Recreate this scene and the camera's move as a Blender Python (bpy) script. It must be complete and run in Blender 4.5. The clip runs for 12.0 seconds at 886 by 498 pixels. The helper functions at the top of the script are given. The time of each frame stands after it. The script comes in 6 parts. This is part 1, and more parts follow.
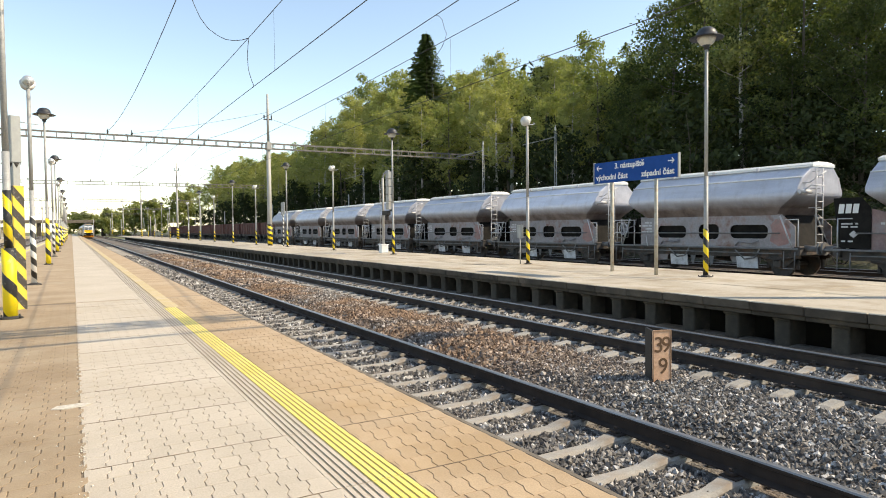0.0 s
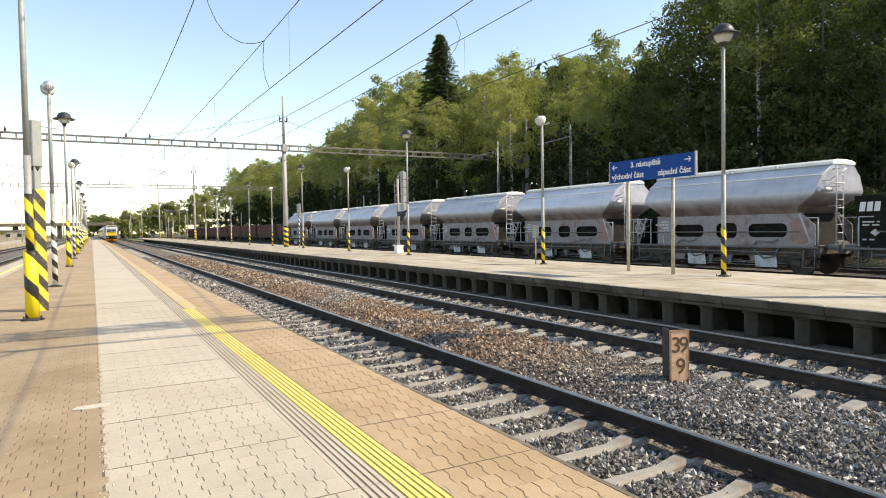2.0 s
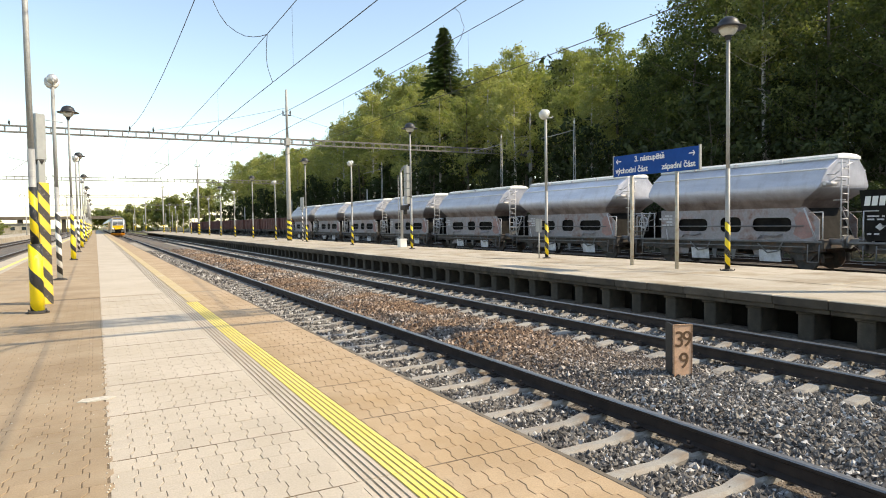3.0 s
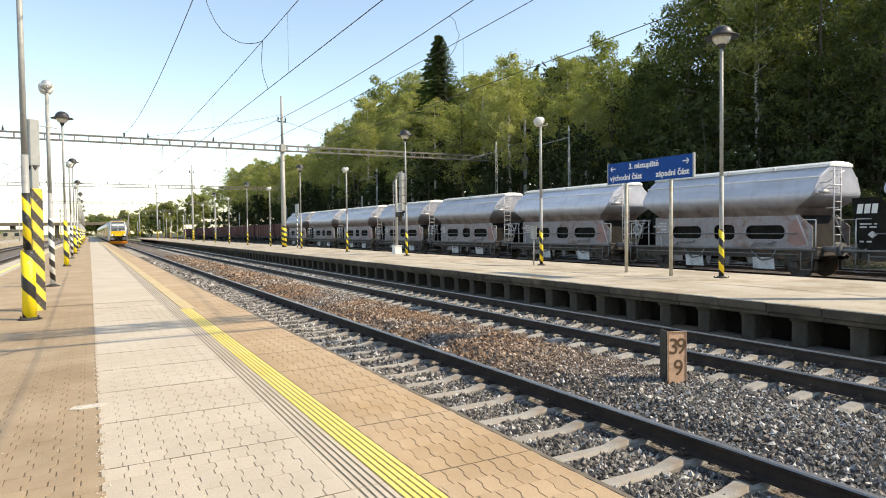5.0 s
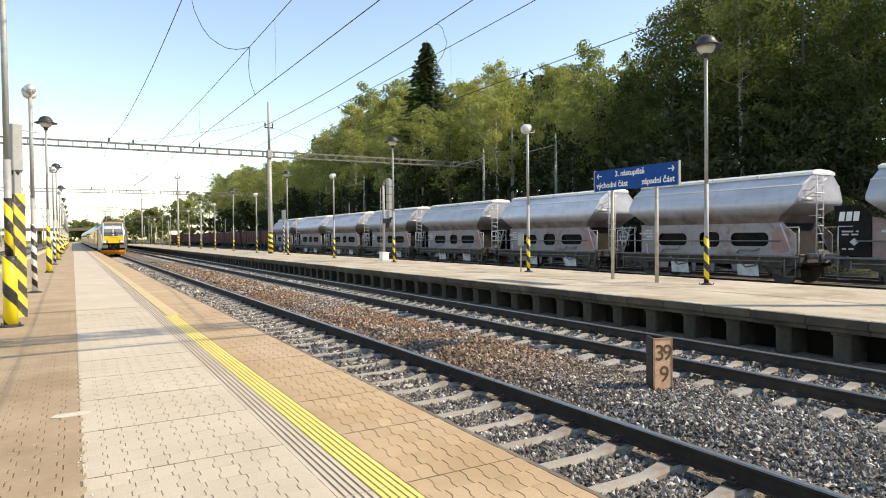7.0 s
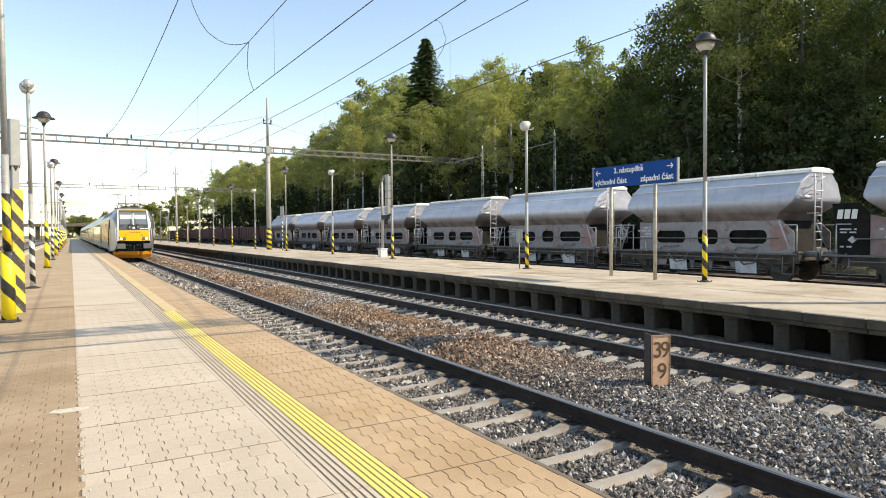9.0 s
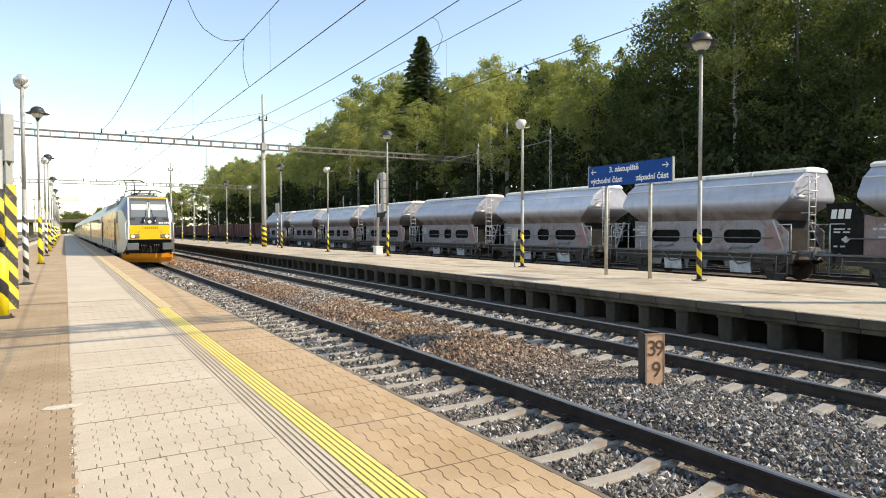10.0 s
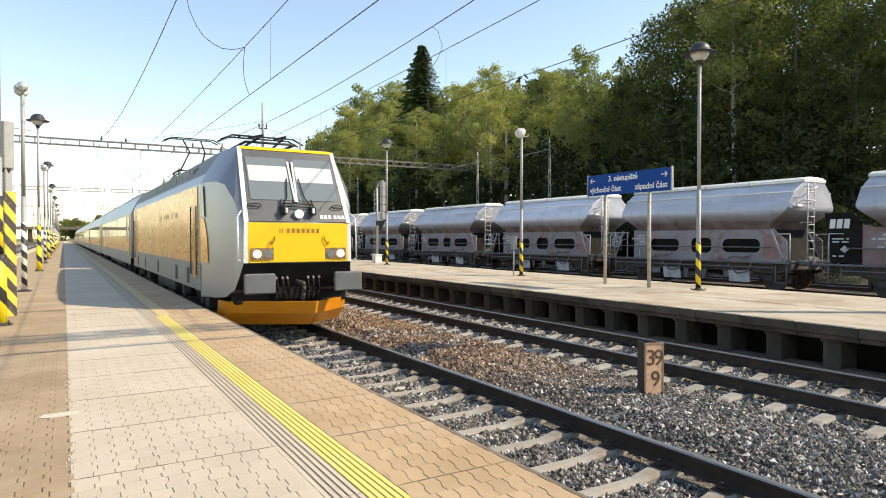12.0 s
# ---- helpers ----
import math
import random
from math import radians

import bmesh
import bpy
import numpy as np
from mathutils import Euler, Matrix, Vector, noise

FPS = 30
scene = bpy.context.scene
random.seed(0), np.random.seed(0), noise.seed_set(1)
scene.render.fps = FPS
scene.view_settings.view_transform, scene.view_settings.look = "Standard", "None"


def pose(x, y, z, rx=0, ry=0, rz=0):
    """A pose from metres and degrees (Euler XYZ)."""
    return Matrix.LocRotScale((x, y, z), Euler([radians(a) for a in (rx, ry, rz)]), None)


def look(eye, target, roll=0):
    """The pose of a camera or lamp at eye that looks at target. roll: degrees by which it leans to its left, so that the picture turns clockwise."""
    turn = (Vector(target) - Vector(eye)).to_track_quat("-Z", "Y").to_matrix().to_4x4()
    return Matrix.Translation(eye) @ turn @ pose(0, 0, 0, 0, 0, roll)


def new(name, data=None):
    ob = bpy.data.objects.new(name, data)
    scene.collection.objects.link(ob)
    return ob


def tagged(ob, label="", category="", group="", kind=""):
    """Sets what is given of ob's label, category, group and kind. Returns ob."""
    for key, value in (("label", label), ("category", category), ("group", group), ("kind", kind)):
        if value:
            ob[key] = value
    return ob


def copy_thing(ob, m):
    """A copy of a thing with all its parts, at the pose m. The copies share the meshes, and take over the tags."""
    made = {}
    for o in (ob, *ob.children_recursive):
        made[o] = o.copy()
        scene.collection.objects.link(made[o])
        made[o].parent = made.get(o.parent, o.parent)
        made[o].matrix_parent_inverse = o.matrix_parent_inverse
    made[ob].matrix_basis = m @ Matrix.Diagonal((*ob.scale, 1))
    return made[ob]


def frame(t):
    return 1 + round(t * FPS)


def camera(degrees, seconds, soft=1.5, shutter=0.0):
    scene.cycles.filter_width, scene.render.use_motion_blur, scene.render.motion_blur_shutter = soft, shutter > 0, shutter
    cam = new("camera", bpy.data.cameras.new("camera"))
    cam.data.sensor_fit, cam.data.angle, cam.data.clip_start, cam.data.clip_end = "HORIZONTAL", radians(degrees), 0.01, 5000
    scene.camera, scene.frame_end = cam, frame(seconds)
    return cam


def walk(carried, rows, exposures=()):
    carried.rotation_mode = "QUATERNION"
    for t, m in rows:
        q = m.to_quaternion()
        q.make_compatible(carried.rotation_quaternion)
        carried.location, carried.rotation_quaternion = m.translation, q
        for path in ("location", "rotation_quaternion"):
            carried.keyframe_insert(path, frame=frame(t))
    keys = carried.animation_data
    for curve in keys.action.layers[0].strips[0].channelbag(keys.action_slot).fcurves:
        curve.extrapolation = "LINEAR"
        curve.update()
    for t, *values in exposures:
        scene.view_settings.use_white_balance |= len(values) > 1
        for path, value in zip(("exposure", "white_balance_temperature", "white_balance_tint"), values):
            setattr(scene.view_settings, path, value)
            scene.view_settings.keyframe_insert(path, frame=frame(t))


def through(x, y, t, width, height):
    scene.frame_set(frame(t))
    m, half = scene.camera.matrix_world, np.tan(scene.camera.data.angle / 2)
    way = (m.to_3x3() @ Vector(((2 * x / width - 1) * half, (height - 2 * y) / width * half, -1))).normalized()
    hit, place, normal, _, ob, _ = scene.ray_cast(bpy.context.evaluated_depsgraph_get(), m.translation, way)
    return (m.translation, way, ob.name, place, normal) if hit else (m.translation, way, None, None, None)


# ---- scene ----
# the camera turns on the spot, 1.35 m above the platform; y runs along the tracks, x to the far platform
cam = camera(69.5, 12.0, soft=1.0)
TURNS = [
    (0, 88.076, 0.597, -30.156), (0.5, 88.360, 0.862, -29.368), (1, 87.993, 0.793, -29.058),
    (1.5, 88.011, 0.711, -28.880), (2, 88.137, 0.930, -28.812), (2.5, 87.992, 0.793, -28.834),
    (3, 87.592, 0.855, -28.516), (5, 88.200, 0.741, -28.974), (5.5, 87.841, 0.394, -29.658),
    (6, 88.709, 0.240, -30.369), (6.5, 88.749, 0.488, -30.333), (7, 88.778, 0.617, -30.109),
    (9, 88.471, 0.453, -30.234), (9.5, 88.396, 0.386, -30.621), (10, 88.277, 0.170, -30.642),
    (10.5, 88.700, 0.145, -30.927), (11, 88.939, 0.011, -31.035), (11.5, 89.102, 0.016, -30.947),
    (12, 89.031, -0.015, -30.717)]
walk(cam, [(t, pose(0, 0, 1.35, rx, ry, rz)) for t, rx, ry, rz in TURNS], exposures=[(0, 1.0, 7550, 9), (12, 1.0, 7550, 9)])

# ---- light: clear sky, sun over the right shoulder ----
SUN_TO = Vector((0.95, -0.62, 1.0)).normalized()
world = bpy.data.worlds.new("sky")
scene.world = world
world.use_nodes = True
wt = world.node_tree
sky = wt.nodes.new("ShaderNodeTexSky")
sky.sky_type = "NISHITA"
sky.sun_disc = False
sky.sun_elevation = math.asin(SUN_TO.z)
sky.sun_rotation = math.atan2(SUN_TO.x, SUN_TO.y)
sky.altitude = 300
sky.air_density, sky.dust_density, sky.ozone_density = 1.0, 0.4, 0.65
wt.nodes["Background"].inputs["Strength"].default_value = 0.142
wt.links.new(sky.outputs[0], wt.nodes["Background"].inputs["Color"])
sun = new("sun", bpy.data.lights.new("sun", "SUN"))
sun.data.energy, sun.data.angle, sun.data.color = 3.05, radians(0.5), (1.0, 0.91, 0.77)
sun.matrix_world = look((30, -20, 40), Vector((30, -20, 40)) - SUN_TO)


# ---- materials ----
def nodes_of(name):
    m = bpy.data.materials.new(name)
    m.use_nodes = True
    return m, m.node_tree, m.node_tree.nodes["Principled BSDF"]


def math_node(nt, op, a, b=None, c=None):
    n = nt.nodes.new("ShaderNodeMath")
    n.operation = op
    for i, v in enumerate((a, b, c)):
        if v is None:
            continue
        if isinstance(v, (int, float)):
            n.inputs[i].default_value = v
        else:
            nt.links.new(v, n.inputs[i])
    return n.outputs[0]


def mix_node(nt, fac, a, b, blend="MIX"):
    n = nt.nodes.new("ShaderNodeMix")
    n.data_type, n.blend_type = "RGBA", blend
    for socket, v in ((n.inputs[0], fac), (n.inputs[6], a), (n.inputs[7], b)):
        if isinstance(v, (int, float)):
            socket.default_value = v
        elif isinstance(v, tuple):
            socket.default_value = (*v[:3], 1)
        else:
            nt.links.new(v, socket)
    return n.outputs[2]


def noise_node(nt, vec, scale, detail=4, rough=0.6, lo=0.35, hi=0.65, stretch=None):
    if stretch:
        mp = nt.nodes.new("ShaderNodeMapping")
        mp.inputs["Scale"].default_value = stretch
        nt.links.new(vec, mp.inputs[0])
        vec = mp.outputs[0]
    n = nt.nodes.new("ShaderNodeTexNoise")
    n.inputs["Scale"].default_value, n.inputs["Detail"].default_value, n.inputs["Roughness"].default_value = scale, detail, rough
    nt.links.new(vec, n.inputs["Vector"])
    r = nt.nodes.new("ShaderNodeMapRange")
    r.inputs[1].default_value, r.inputs[2].default_value = lo, hi
    nt.links.new(n.outputs[0], r.inputs[0])
    return r.outputs[0]


def surf(name, c1, c2, scale=2.0, rough=0.8, metal=0.0, bump=0.2, bscale=40.0, fine=0.25, stain=None, stain_scale=0.6,
         stain_lo=0.5, stain_hi=0.75, stretch=None, pick="", spread=0.35, world_space=False, rough_var=0.15, dist=0.004):
    """Two colours in patches, fine grain over them, stains with a shape of their own, bump; pick: "object" or "island" varies the pieces."""
    m, nt, b = nodes_of(name)
    if world_space:
        vec = nt.nodes.new("ShaderNodeNewGeometry").outputs["Position"]
    else:
        vec = nt.nodes.new("ShaderNodeTexCoord").outputs["Object"]
    big = noise_node(nt, vec, scale, stretch=stretch)
    col = mix_node(nt, big, c1, c2)
    grain = noise_node(nt, vec, bscale, 3, 0.7, 0.25, 0.75)
    dark = mix_node(nt, grain, (1 - fine,) * 3, (1 + fine * 0.4,) * 3)
    col = mix_node(nt, 1.0, col, dark, "MULTIPLY")
    if stain:
        st = noise_node(nt, vec, stain_scale, 5, 0.65, stain_lo, stain_hi)
        col = mix_node(nt, st, col, stain)
    if pick:
        if pick == "object":
            rnd = nt.nodes.new("ShaderNodeObjectInfo").outputs["Random"]
        else:
            rnd = nt.nodes.new("ShaderNodeNewGeometry").outputs["Random Per Island"]
        f = math_node(nt, "MULTIPLY_ADD", rnd, 2 * spread, 1 - spread)
        vv = nt.nodes.new("ShaderNodeCombineXYZ")
        for i in range(3):
            nt.links.new(f, vv.inputs[i])
        col = mix_node(nt, 1.0, col, vv.outputs[0], "MULTIPLY")
    nt.links.new(col, b.inputs["Base Color"])
    rr = math_node(nt, "MULTIPLY_ADD", grain, rough_var, rough - rough_var / 2)
    nt.links.new(rr, b.inputs["Roughness"])
    b.inputs["Metallic"].default_value = metal
    if bump:
        bn = nt.nodes.new("ShaderNodeBump")
        bn.inputs["Strength"].default_value, bn.inputs["Distance"].default_value = bump, dist
        nt.links.new(grain, bn.inputs["Height"])
        nt.links.new(bn.outputs[0], b.inputs["Normal"])
    return m


def striped(name, c1, c2, pitch, lean, wear=(0.3, 0.28, 0.24), square=False, share=0.5):
    """Slanting bands of two paints round a post, chipped and dusty."""
    m, nt, b = nodes_of(name)
    vec = nt.nodes.new("ShaderNodeTexCoord").outputs["Object"]
    sp = nt.nodes.new("ShaderNodeSeparateXYZ")
    nt.links.new(vec, sp.inputs[0])
    if square:
        turn = math_node(nt, "MULTIPLY", math_node(nt, "SUBTRACT", sp.outputs[0], sp.outputs[1]), lean)
    else:
        turn = math_node(nt, "MULTIPLY", math_node(nt, "ARCTAN2", sp.outputs[1], sp.outputs[0]), lean / (2 * math.pi))
    f = math_node(nt, "FRACT", math_node(nt, "ADD", math_node(nt, "DIVIDE", sp.outputs[2], pitch), turn))
    wob = noise_node(nt, vec, 25, 2, 0.5, 0.0, 1.0)
    f = math_node(nt, "GREATER_THAN", math_node(nt, "MULTIPLY_ADD", wob, 0.06, f), 1.03 - share)
    col = mix_node(nt, f, c1, c2)
    chip = noise_node(nt, vec, 14, 6, 0.75, 0.58, 0.66)
    col = mix_node(nt, math_node(nt, "MULTIPLY", chip, 0.6), col, wear)
    nt.links.new(col, b.inputs["Base Color"])
    b.inputs["Roughness"].default_value = 0.5
    return m


def leafy(name, c1, c2, c3, through=0.5):
    m, nt, b = nodes_of(name)
    geo = nt.nodes.new("ShaderNodeNewGeometry")
    rnd = geo.outputs["Random Per Island"]
    col = mix_node(nt, rnd, c1, c2)
    big = noise_node(nt, geo.outputs["Position"], 0.09, 3, 0.6, 0.42, 0.6)
    col = mix_node(nt, math_node(nt, "MULTIPLY", big, 0.75), col, c3)
    b.inputs["Roughness"].default_value = 0.7
    b.inputs["Specular IOR Level"].default_value = 0.2
    nt.links.new(col, b.inputs["Base Color"])
    tr = nt.nodes.new("ShaderNodeBsdfTranslucent")
    nt.links.new(mix_node(nt, 1.0, col, (1.3, 1.45, 0.6), "MULTIPLY"), tr.inputs[0])
    mx = nt.nodes.new("ShaderNodeMixShader")
    mx.inputs[0].default_value = through
    nt.links.new(b.outputs[0], mx.inputs[1])
    nt.links.new(tr.outputs[0], mx.inputs[2])
    nt.links.new(mx.outputs[0], nt.nodes["Material Output"].inputs[0])
    return m


def glow(name, colour, strength):
    m, nt, b = nodes_of(name)
    b.inputs["Base Color"].default_value = (*colour, 1)
    b.inputs["Emission Color"].default_value = (*colour, 1)
    b.inputs["Emission Strength"].default_value = strength
    return m


def plain(name, colour, rough=0.5, metal=0.0, coat=0.0):
    m, nt, b = nodes_of(name)
    vec = nt.nodes.new("ShaderNodeTexCoord").outputs["Object"]
    g = noise_node(nt, vec, 9, 4, 0.65, 0.3, 0.7)
    nt.links.new(mix_node(nt, g, tuple(c * 0.88 for c in colour), tuple(min(1, c * 1.08) for c in colour)), b.inputs["Base Color"])
    nt.links.new(math_node(nt, "MULTIPLY_ADD", g, 0.12, rough - 0.06), b.inputs["Roughness"])
    b.inputs["Metallic"].default_value = metal
    b.inputs["Coat Weight"].default_value = coat
    b.inputs["Coat Roughness"].default_value = 0.06
    return m


M_BROWN = surf("brown_paver", (0.31, 0.22, 0.13), (0.405, 0.3, 0.19), 1.2, 0.85, bump=0.35, bscale=90, pick="object", spread=0.10, world_space=True, stain=(0.38, 0.3, 0.2), stain_scale=0.8)
M_TAN = surf("tan_paver", (0.48, 0.41, 0.32), (0.55, 0.475, 0.38), 0.9, 0.85, bump=0.3, bscale=90, pick="object", spread=0.05, world_space=True, stain=(0.42, 0.35, 0.26), stain_scale=0.5)
M_ORANGE = surf("ochre_paver", (0.41, 0.285, 0.165), (0.51, 0.375, 0.24), 1.1, 0.85, bump=0.3, bscale=90, pick="object", spread=0.07, world_space=True, stain=(0.38, 0.25, 0.125), stain_scale=0.7)
M_JOINT = surf("joint_sand", (0.17, 0.125, 0.08), (0.25, 0.19, 0.13), 20, 0.95, bump=0.5, bscale=200, world_space=True)
M_JOINT_TAN = surf("joint_tan", (0.36, 0.29, 0.21), (0.44, 0.365, 0.27), 12, 0.95, bump=0.5, bscale=200, world_space=True)
M_YELLOW_LINE = surf("yellow_line_paint", (0.78, 0.63, 0.14), (0.84, 0.7, 0.2), 1.5, 0.6, bump=0.2, bscale=80, world_space=True, stain=(0.6, 0.5, 0.3), stain_scale=3, stain_lo=0.58, stain_hi=0.8)
M_WORN_LINE = surf("worn_yellow_line", (0.54, 0.41, 0.2), (0.6, 0.47, 0.27), 1.2, 0.8, bump=0.2, bscale=80, world_space=True, stain=(0.55, 0.46, 0.34), stain_scale=1.4)
M_GROOVE = surf("groove_dirt", (0.03, 0.022, 0.016), (0.06, 0.045, 0.03), 15, 0.95, bump=0.3, world_space=True)
M_CONCRETE = surf("platform_concrete", (0.135, 0.108, 0.08), (0.2, 0.165, 0.122), 1.3, 0.9, bump=0.4, bscale=60, pick="object", spread=0.07, world_space=True, stain=(0.28, 0.23, 0.17), stain_scale=0.9, stain_lo=0.52, stain_hi=0.72)
M_DECK = surf("pale_deck", (0.41, 0.35, 0.265), (0.53, 0.47, 0.38), 0.9, 0.9, bump=0.5, bscale=45, fine=0.3, pick="object", spread=0.08, world_space=True, stain=(0.23, 0.165, 0.09), stain_scale=0.7, stain_lo=0.48, stain_hi=0.74, stretch=(1.6, 0.4, 1))
# shade under the far deck is put into these three dark colours
M_CORE = surf("shaded_core_wall", (0.022, 0.018, 0.014), (0.045, 0.035, 0.026), 2.5, 0.95, bump=0.3, bscale=40)
M_EDGE = surf("shaded_dusty_concrete", (0.05, 0.04, 0.031), (0.1, 0.08, 0.06), 2.2, 0.95, bump=0.4, bscale=50, pick="object", spread=0.2, world_space=True, stain=(0.16, 0.125, 0.09), stain_scale=1.6, stain_lo=0.54, stain_hi=0.75)
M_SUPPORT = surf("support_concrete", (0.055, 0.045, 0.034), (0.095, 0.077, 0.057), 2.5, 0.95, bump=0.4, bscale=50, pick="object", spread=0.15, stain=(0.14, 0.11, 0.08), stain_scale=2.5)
M_BEDDING = surf("ballast_bed", (0.13, 0.115, 0.1), (0.24, 0.215, 0.185), 14, 0.95, bump=1.0, bscale=22, fine=0.6, world_space=True, stain=(0.24, 0.15, 0.085), stain_scale=0.35, dist=0.03)
M_EARTH = surf("earth_grass", (0.10, 0.12, 0.04), (0.17, 0.16, 0.07), 0.4, 0.95, bump=0.8, bscale=6, world_space=True, stain=(0.2, 0.17, 0.1), stain_scale=0.15, dist=0.05)
M_FOREST_FLOOR = surf("forest_floor", (0.05, 0.045, 0.025), (0.07, 0.075, 0.03), 0.8, 0.95, bump=0.8, bscale=5, world_space=True, dist=0.08)
M_SLEEPER = surf("sleeper_concrete", (0.29, 0.272, 0.242), (0.37, 0.35, 0.312), 5, 0.9, bump=0.4, bscale=70, pick="object", spread=0.12, stain=(0.25, 0.18, 0.12), stain_scale=3, stain_lo=0.5, stain_hi=0.8)
M_RAIL = surf("rusty_rail", (0.035, 0.026, 0.021), (0.065, 0.046, 0.035), 4, 0.8, 0.2, bump=0.3, bscale=60, world_space=True)
M_RAIL_TOP = surf("rail_head", (0.3, 0.28, 0.26), (0.42, 0.4, 0.38), 3, 0.38, 0.8, bump=0.05, world_space=True, stretch=(20, 0.3, 20))
M_GALV = surf("galvanised_steel", (0.31, 0.31, 0.3), (0.4, 0.4, 0.385), 6, 0.55, 0.1, bump=0.1, stain=(0.28, 0.26, 0.23), stain_scale=3)
M_MAST = surf("mast_paint", (0.36, 0.355, 0.33), (0.45, 0.44, 0.41), 3, 0.6, 0.1, bump=0.15, stain=(0.34, 0.3, 0.25), stain_scale=1.3, stretch=(1, 1, 0.2))
M_TRUSS = surf("truss_steel", (0.17, 0.16, 0.145), (0.25, 0.235, 0.21), 3, 0.7, 0.3, bump=0.1)
M_WIRE = plain("copper_wire", (0.06, 0.055, 0.05), 0.6, 0.4)
M_DARK_STEEL = surf("sooty_steel", (0.03, 0.028, 0.026), (0.06, 0.054, 0.048), 4, 0.75, 0.2, bump=0.3, bscale=30)
M_MATT_BLACK = surf("matt_black", (0.01, 0.0095, 0.009), (0.022, 0.02, 0.018), 3, 0.85, 0.0, bump=0.2, bscale=30)
M_MATT_BLACK.node_tree.nodes["Principled BSDF"].inputs["Specular IOR Level"].default_value = 0.12
M_BAND_Y = striped("yellow_black_bands", (0.82, 0.6, 0.02), (0.02, 0.02, 0.02), 0.42, 1.0)
M_BAND_YY = striped("yellow_sleeve_bands", (0.85, 0.66, 0.02), (0.02, 0.02, 0.02), 0.62, 1.0, share=0.36)
M_BAND_W = striped("white_black_bands", (0.72, 0.7, 0.64), (0.035, 0.033, 0.03), 0.34, 1.0)
M_BAND_SQ = striped("yellow_black_chevrons", (0.7, 0.5, 0.06), (0.05, 0.042, 0.035), 0.36, 3.4, square=True)
M_LAMP_HAT = plain("lamp_hat_grey", (0.04, 0.04, 0.042), 0.45, 0.2)
M_LAMP_GLASS = plain("opal_glass", (0.62, 0.6, 0.55), 0.3)
M_SILVER = surf("reflector_silver", (0.6, 0.6, 0.58), (0.7, 0.7, 0.68), 5, 0.35, 0.5, bump=0.05)
M_GREY_BOARD = plain("grey_board", (0.33, 0.34, 0.33), 0.6)
M_BLUE = surf("sign_blue", (0.004, 0.055, 0.25), (0.006, 0.068, 0.29), 4, 0.6, bump=0.03, fine=0.08)
M_BLUE.node_tree.nodes["Principled BSDF"].inputs["Specular IOR Level"].default_value = 0.15
M_WHITE = surf("white_enamel", (0.74, 0.74, 0.72), (0.8, 0.8, 0.78), 4, 0.45, bump=0.05, fine=0.08)
M_KM = surf("faded_orange_enamel", (0.62, 0.36, 0.22), (0.72, 0.45, 0.29), 6, 0.55, bump=0.1, fine=0.2, stain=(0.35, 0.16, 0.07), stain_scale=7, stain_lo=0.56, stain_hi=0.7)
M_BLACK = plain("black_paint", (0.013, 0.013, 0.013), 0.6)
M_STAIN_WHITE = surf("lime_patch", (0.5, 0.45, 0.37), (0.62, 0.57, 0.48), 30, 0.9, bump=0.3, world_space=True)


# ---- mesh helpers ----
def box(bm, x0, x1, y0, y1, z0, z1, bevel=0.0, mat=0):
    r = bmesh.ops.create_cube(bm, size=1.0)
    vs = r["verts"]
    for v in vs:
        v.co = Vector(((x0 + x1) / 2 + v.co.x * (x1 - x0), (y0 + y1) / 2 + v.co.y * (y1 - y0), (z0 + z1) / 2 + v.co.z * (z1 - z0)))
    faces = {f for v in vs for f in v.link_faces}
    for f in faces:
        f.material_index = mat
    if bevel:
        edges = {e for v in vs for e in v.link_edges}
        bmesh.ops.bevel(bm, geom=list(edges), offset=bevel, segments=1, affect="EDGES", material=-1)


def rod(bm, a, b, r0, r1=None, seg=8, caps=True, mat=0):
    a, b = Vector(a), Vector(b)
    r1 = r0 if r1 is None else r1
    q = (b - a).to_track_quat("Z", "Y").to_matrix()
    rings = []
    for p, r in ((a, r0), (b, r1)):
        rings.append([bm.verts.new(p + q @ Vector((r * math.cos(i * 2 * math.pi / seg), r * math.sin(i * 2 * math.pi / seg), 0))) for i in range(seg)])
    for i in range(seg):
        j = (i + 1) % seg
        f = bm.faces.new((rings[0][i], rings[0][j], rings[1][j], rings[1][i]))
        f.smooth, f.material_index = seg > 5, mat
    if caps:
        bm.faces.new(rings[0][::-1]).material_index = mat
        bm.faces.new(rings[1]).material_index = mat


def pipe(bm, pts, r, seg=6, mat=0):
    for a, b in zip(pts[:-1], pts[1:]):
        rod(bm, a, b, r, r, seg, True, mat)


def lathe(bm, profile, seg=20, at=(0, 0, 0), turn=None, mat=0):
    """profile: (radius, height) pairs from bottom to top."""
    at = Vector(at)
    rings = []
    for r, z in profile:
        ring = []
        for i in range(seg):
            c = Vector((max(r, 0.0005) * math.cos(i * 2 * math.pi / seg), max(r, 0.0005) * math.sin(i * 2 * math.pi / seg), z))
            ring.append(bm.verts.new(at + (turn @ c if turn else c)))
        rings.append(ring)
    for a, b in zip(rings[:-1], rings[1:]):
        for i in range(seg):
            j = (i + 1) % seg
            f = bm.faces.new((a[i], a[j], b[j], b[i]))
            f.smooth, f.material_index = True, mat
    bm.faces.new(rings[0][::-1]).material_index = mat
    bm.faces.new(rings[-1]).material_index = mat


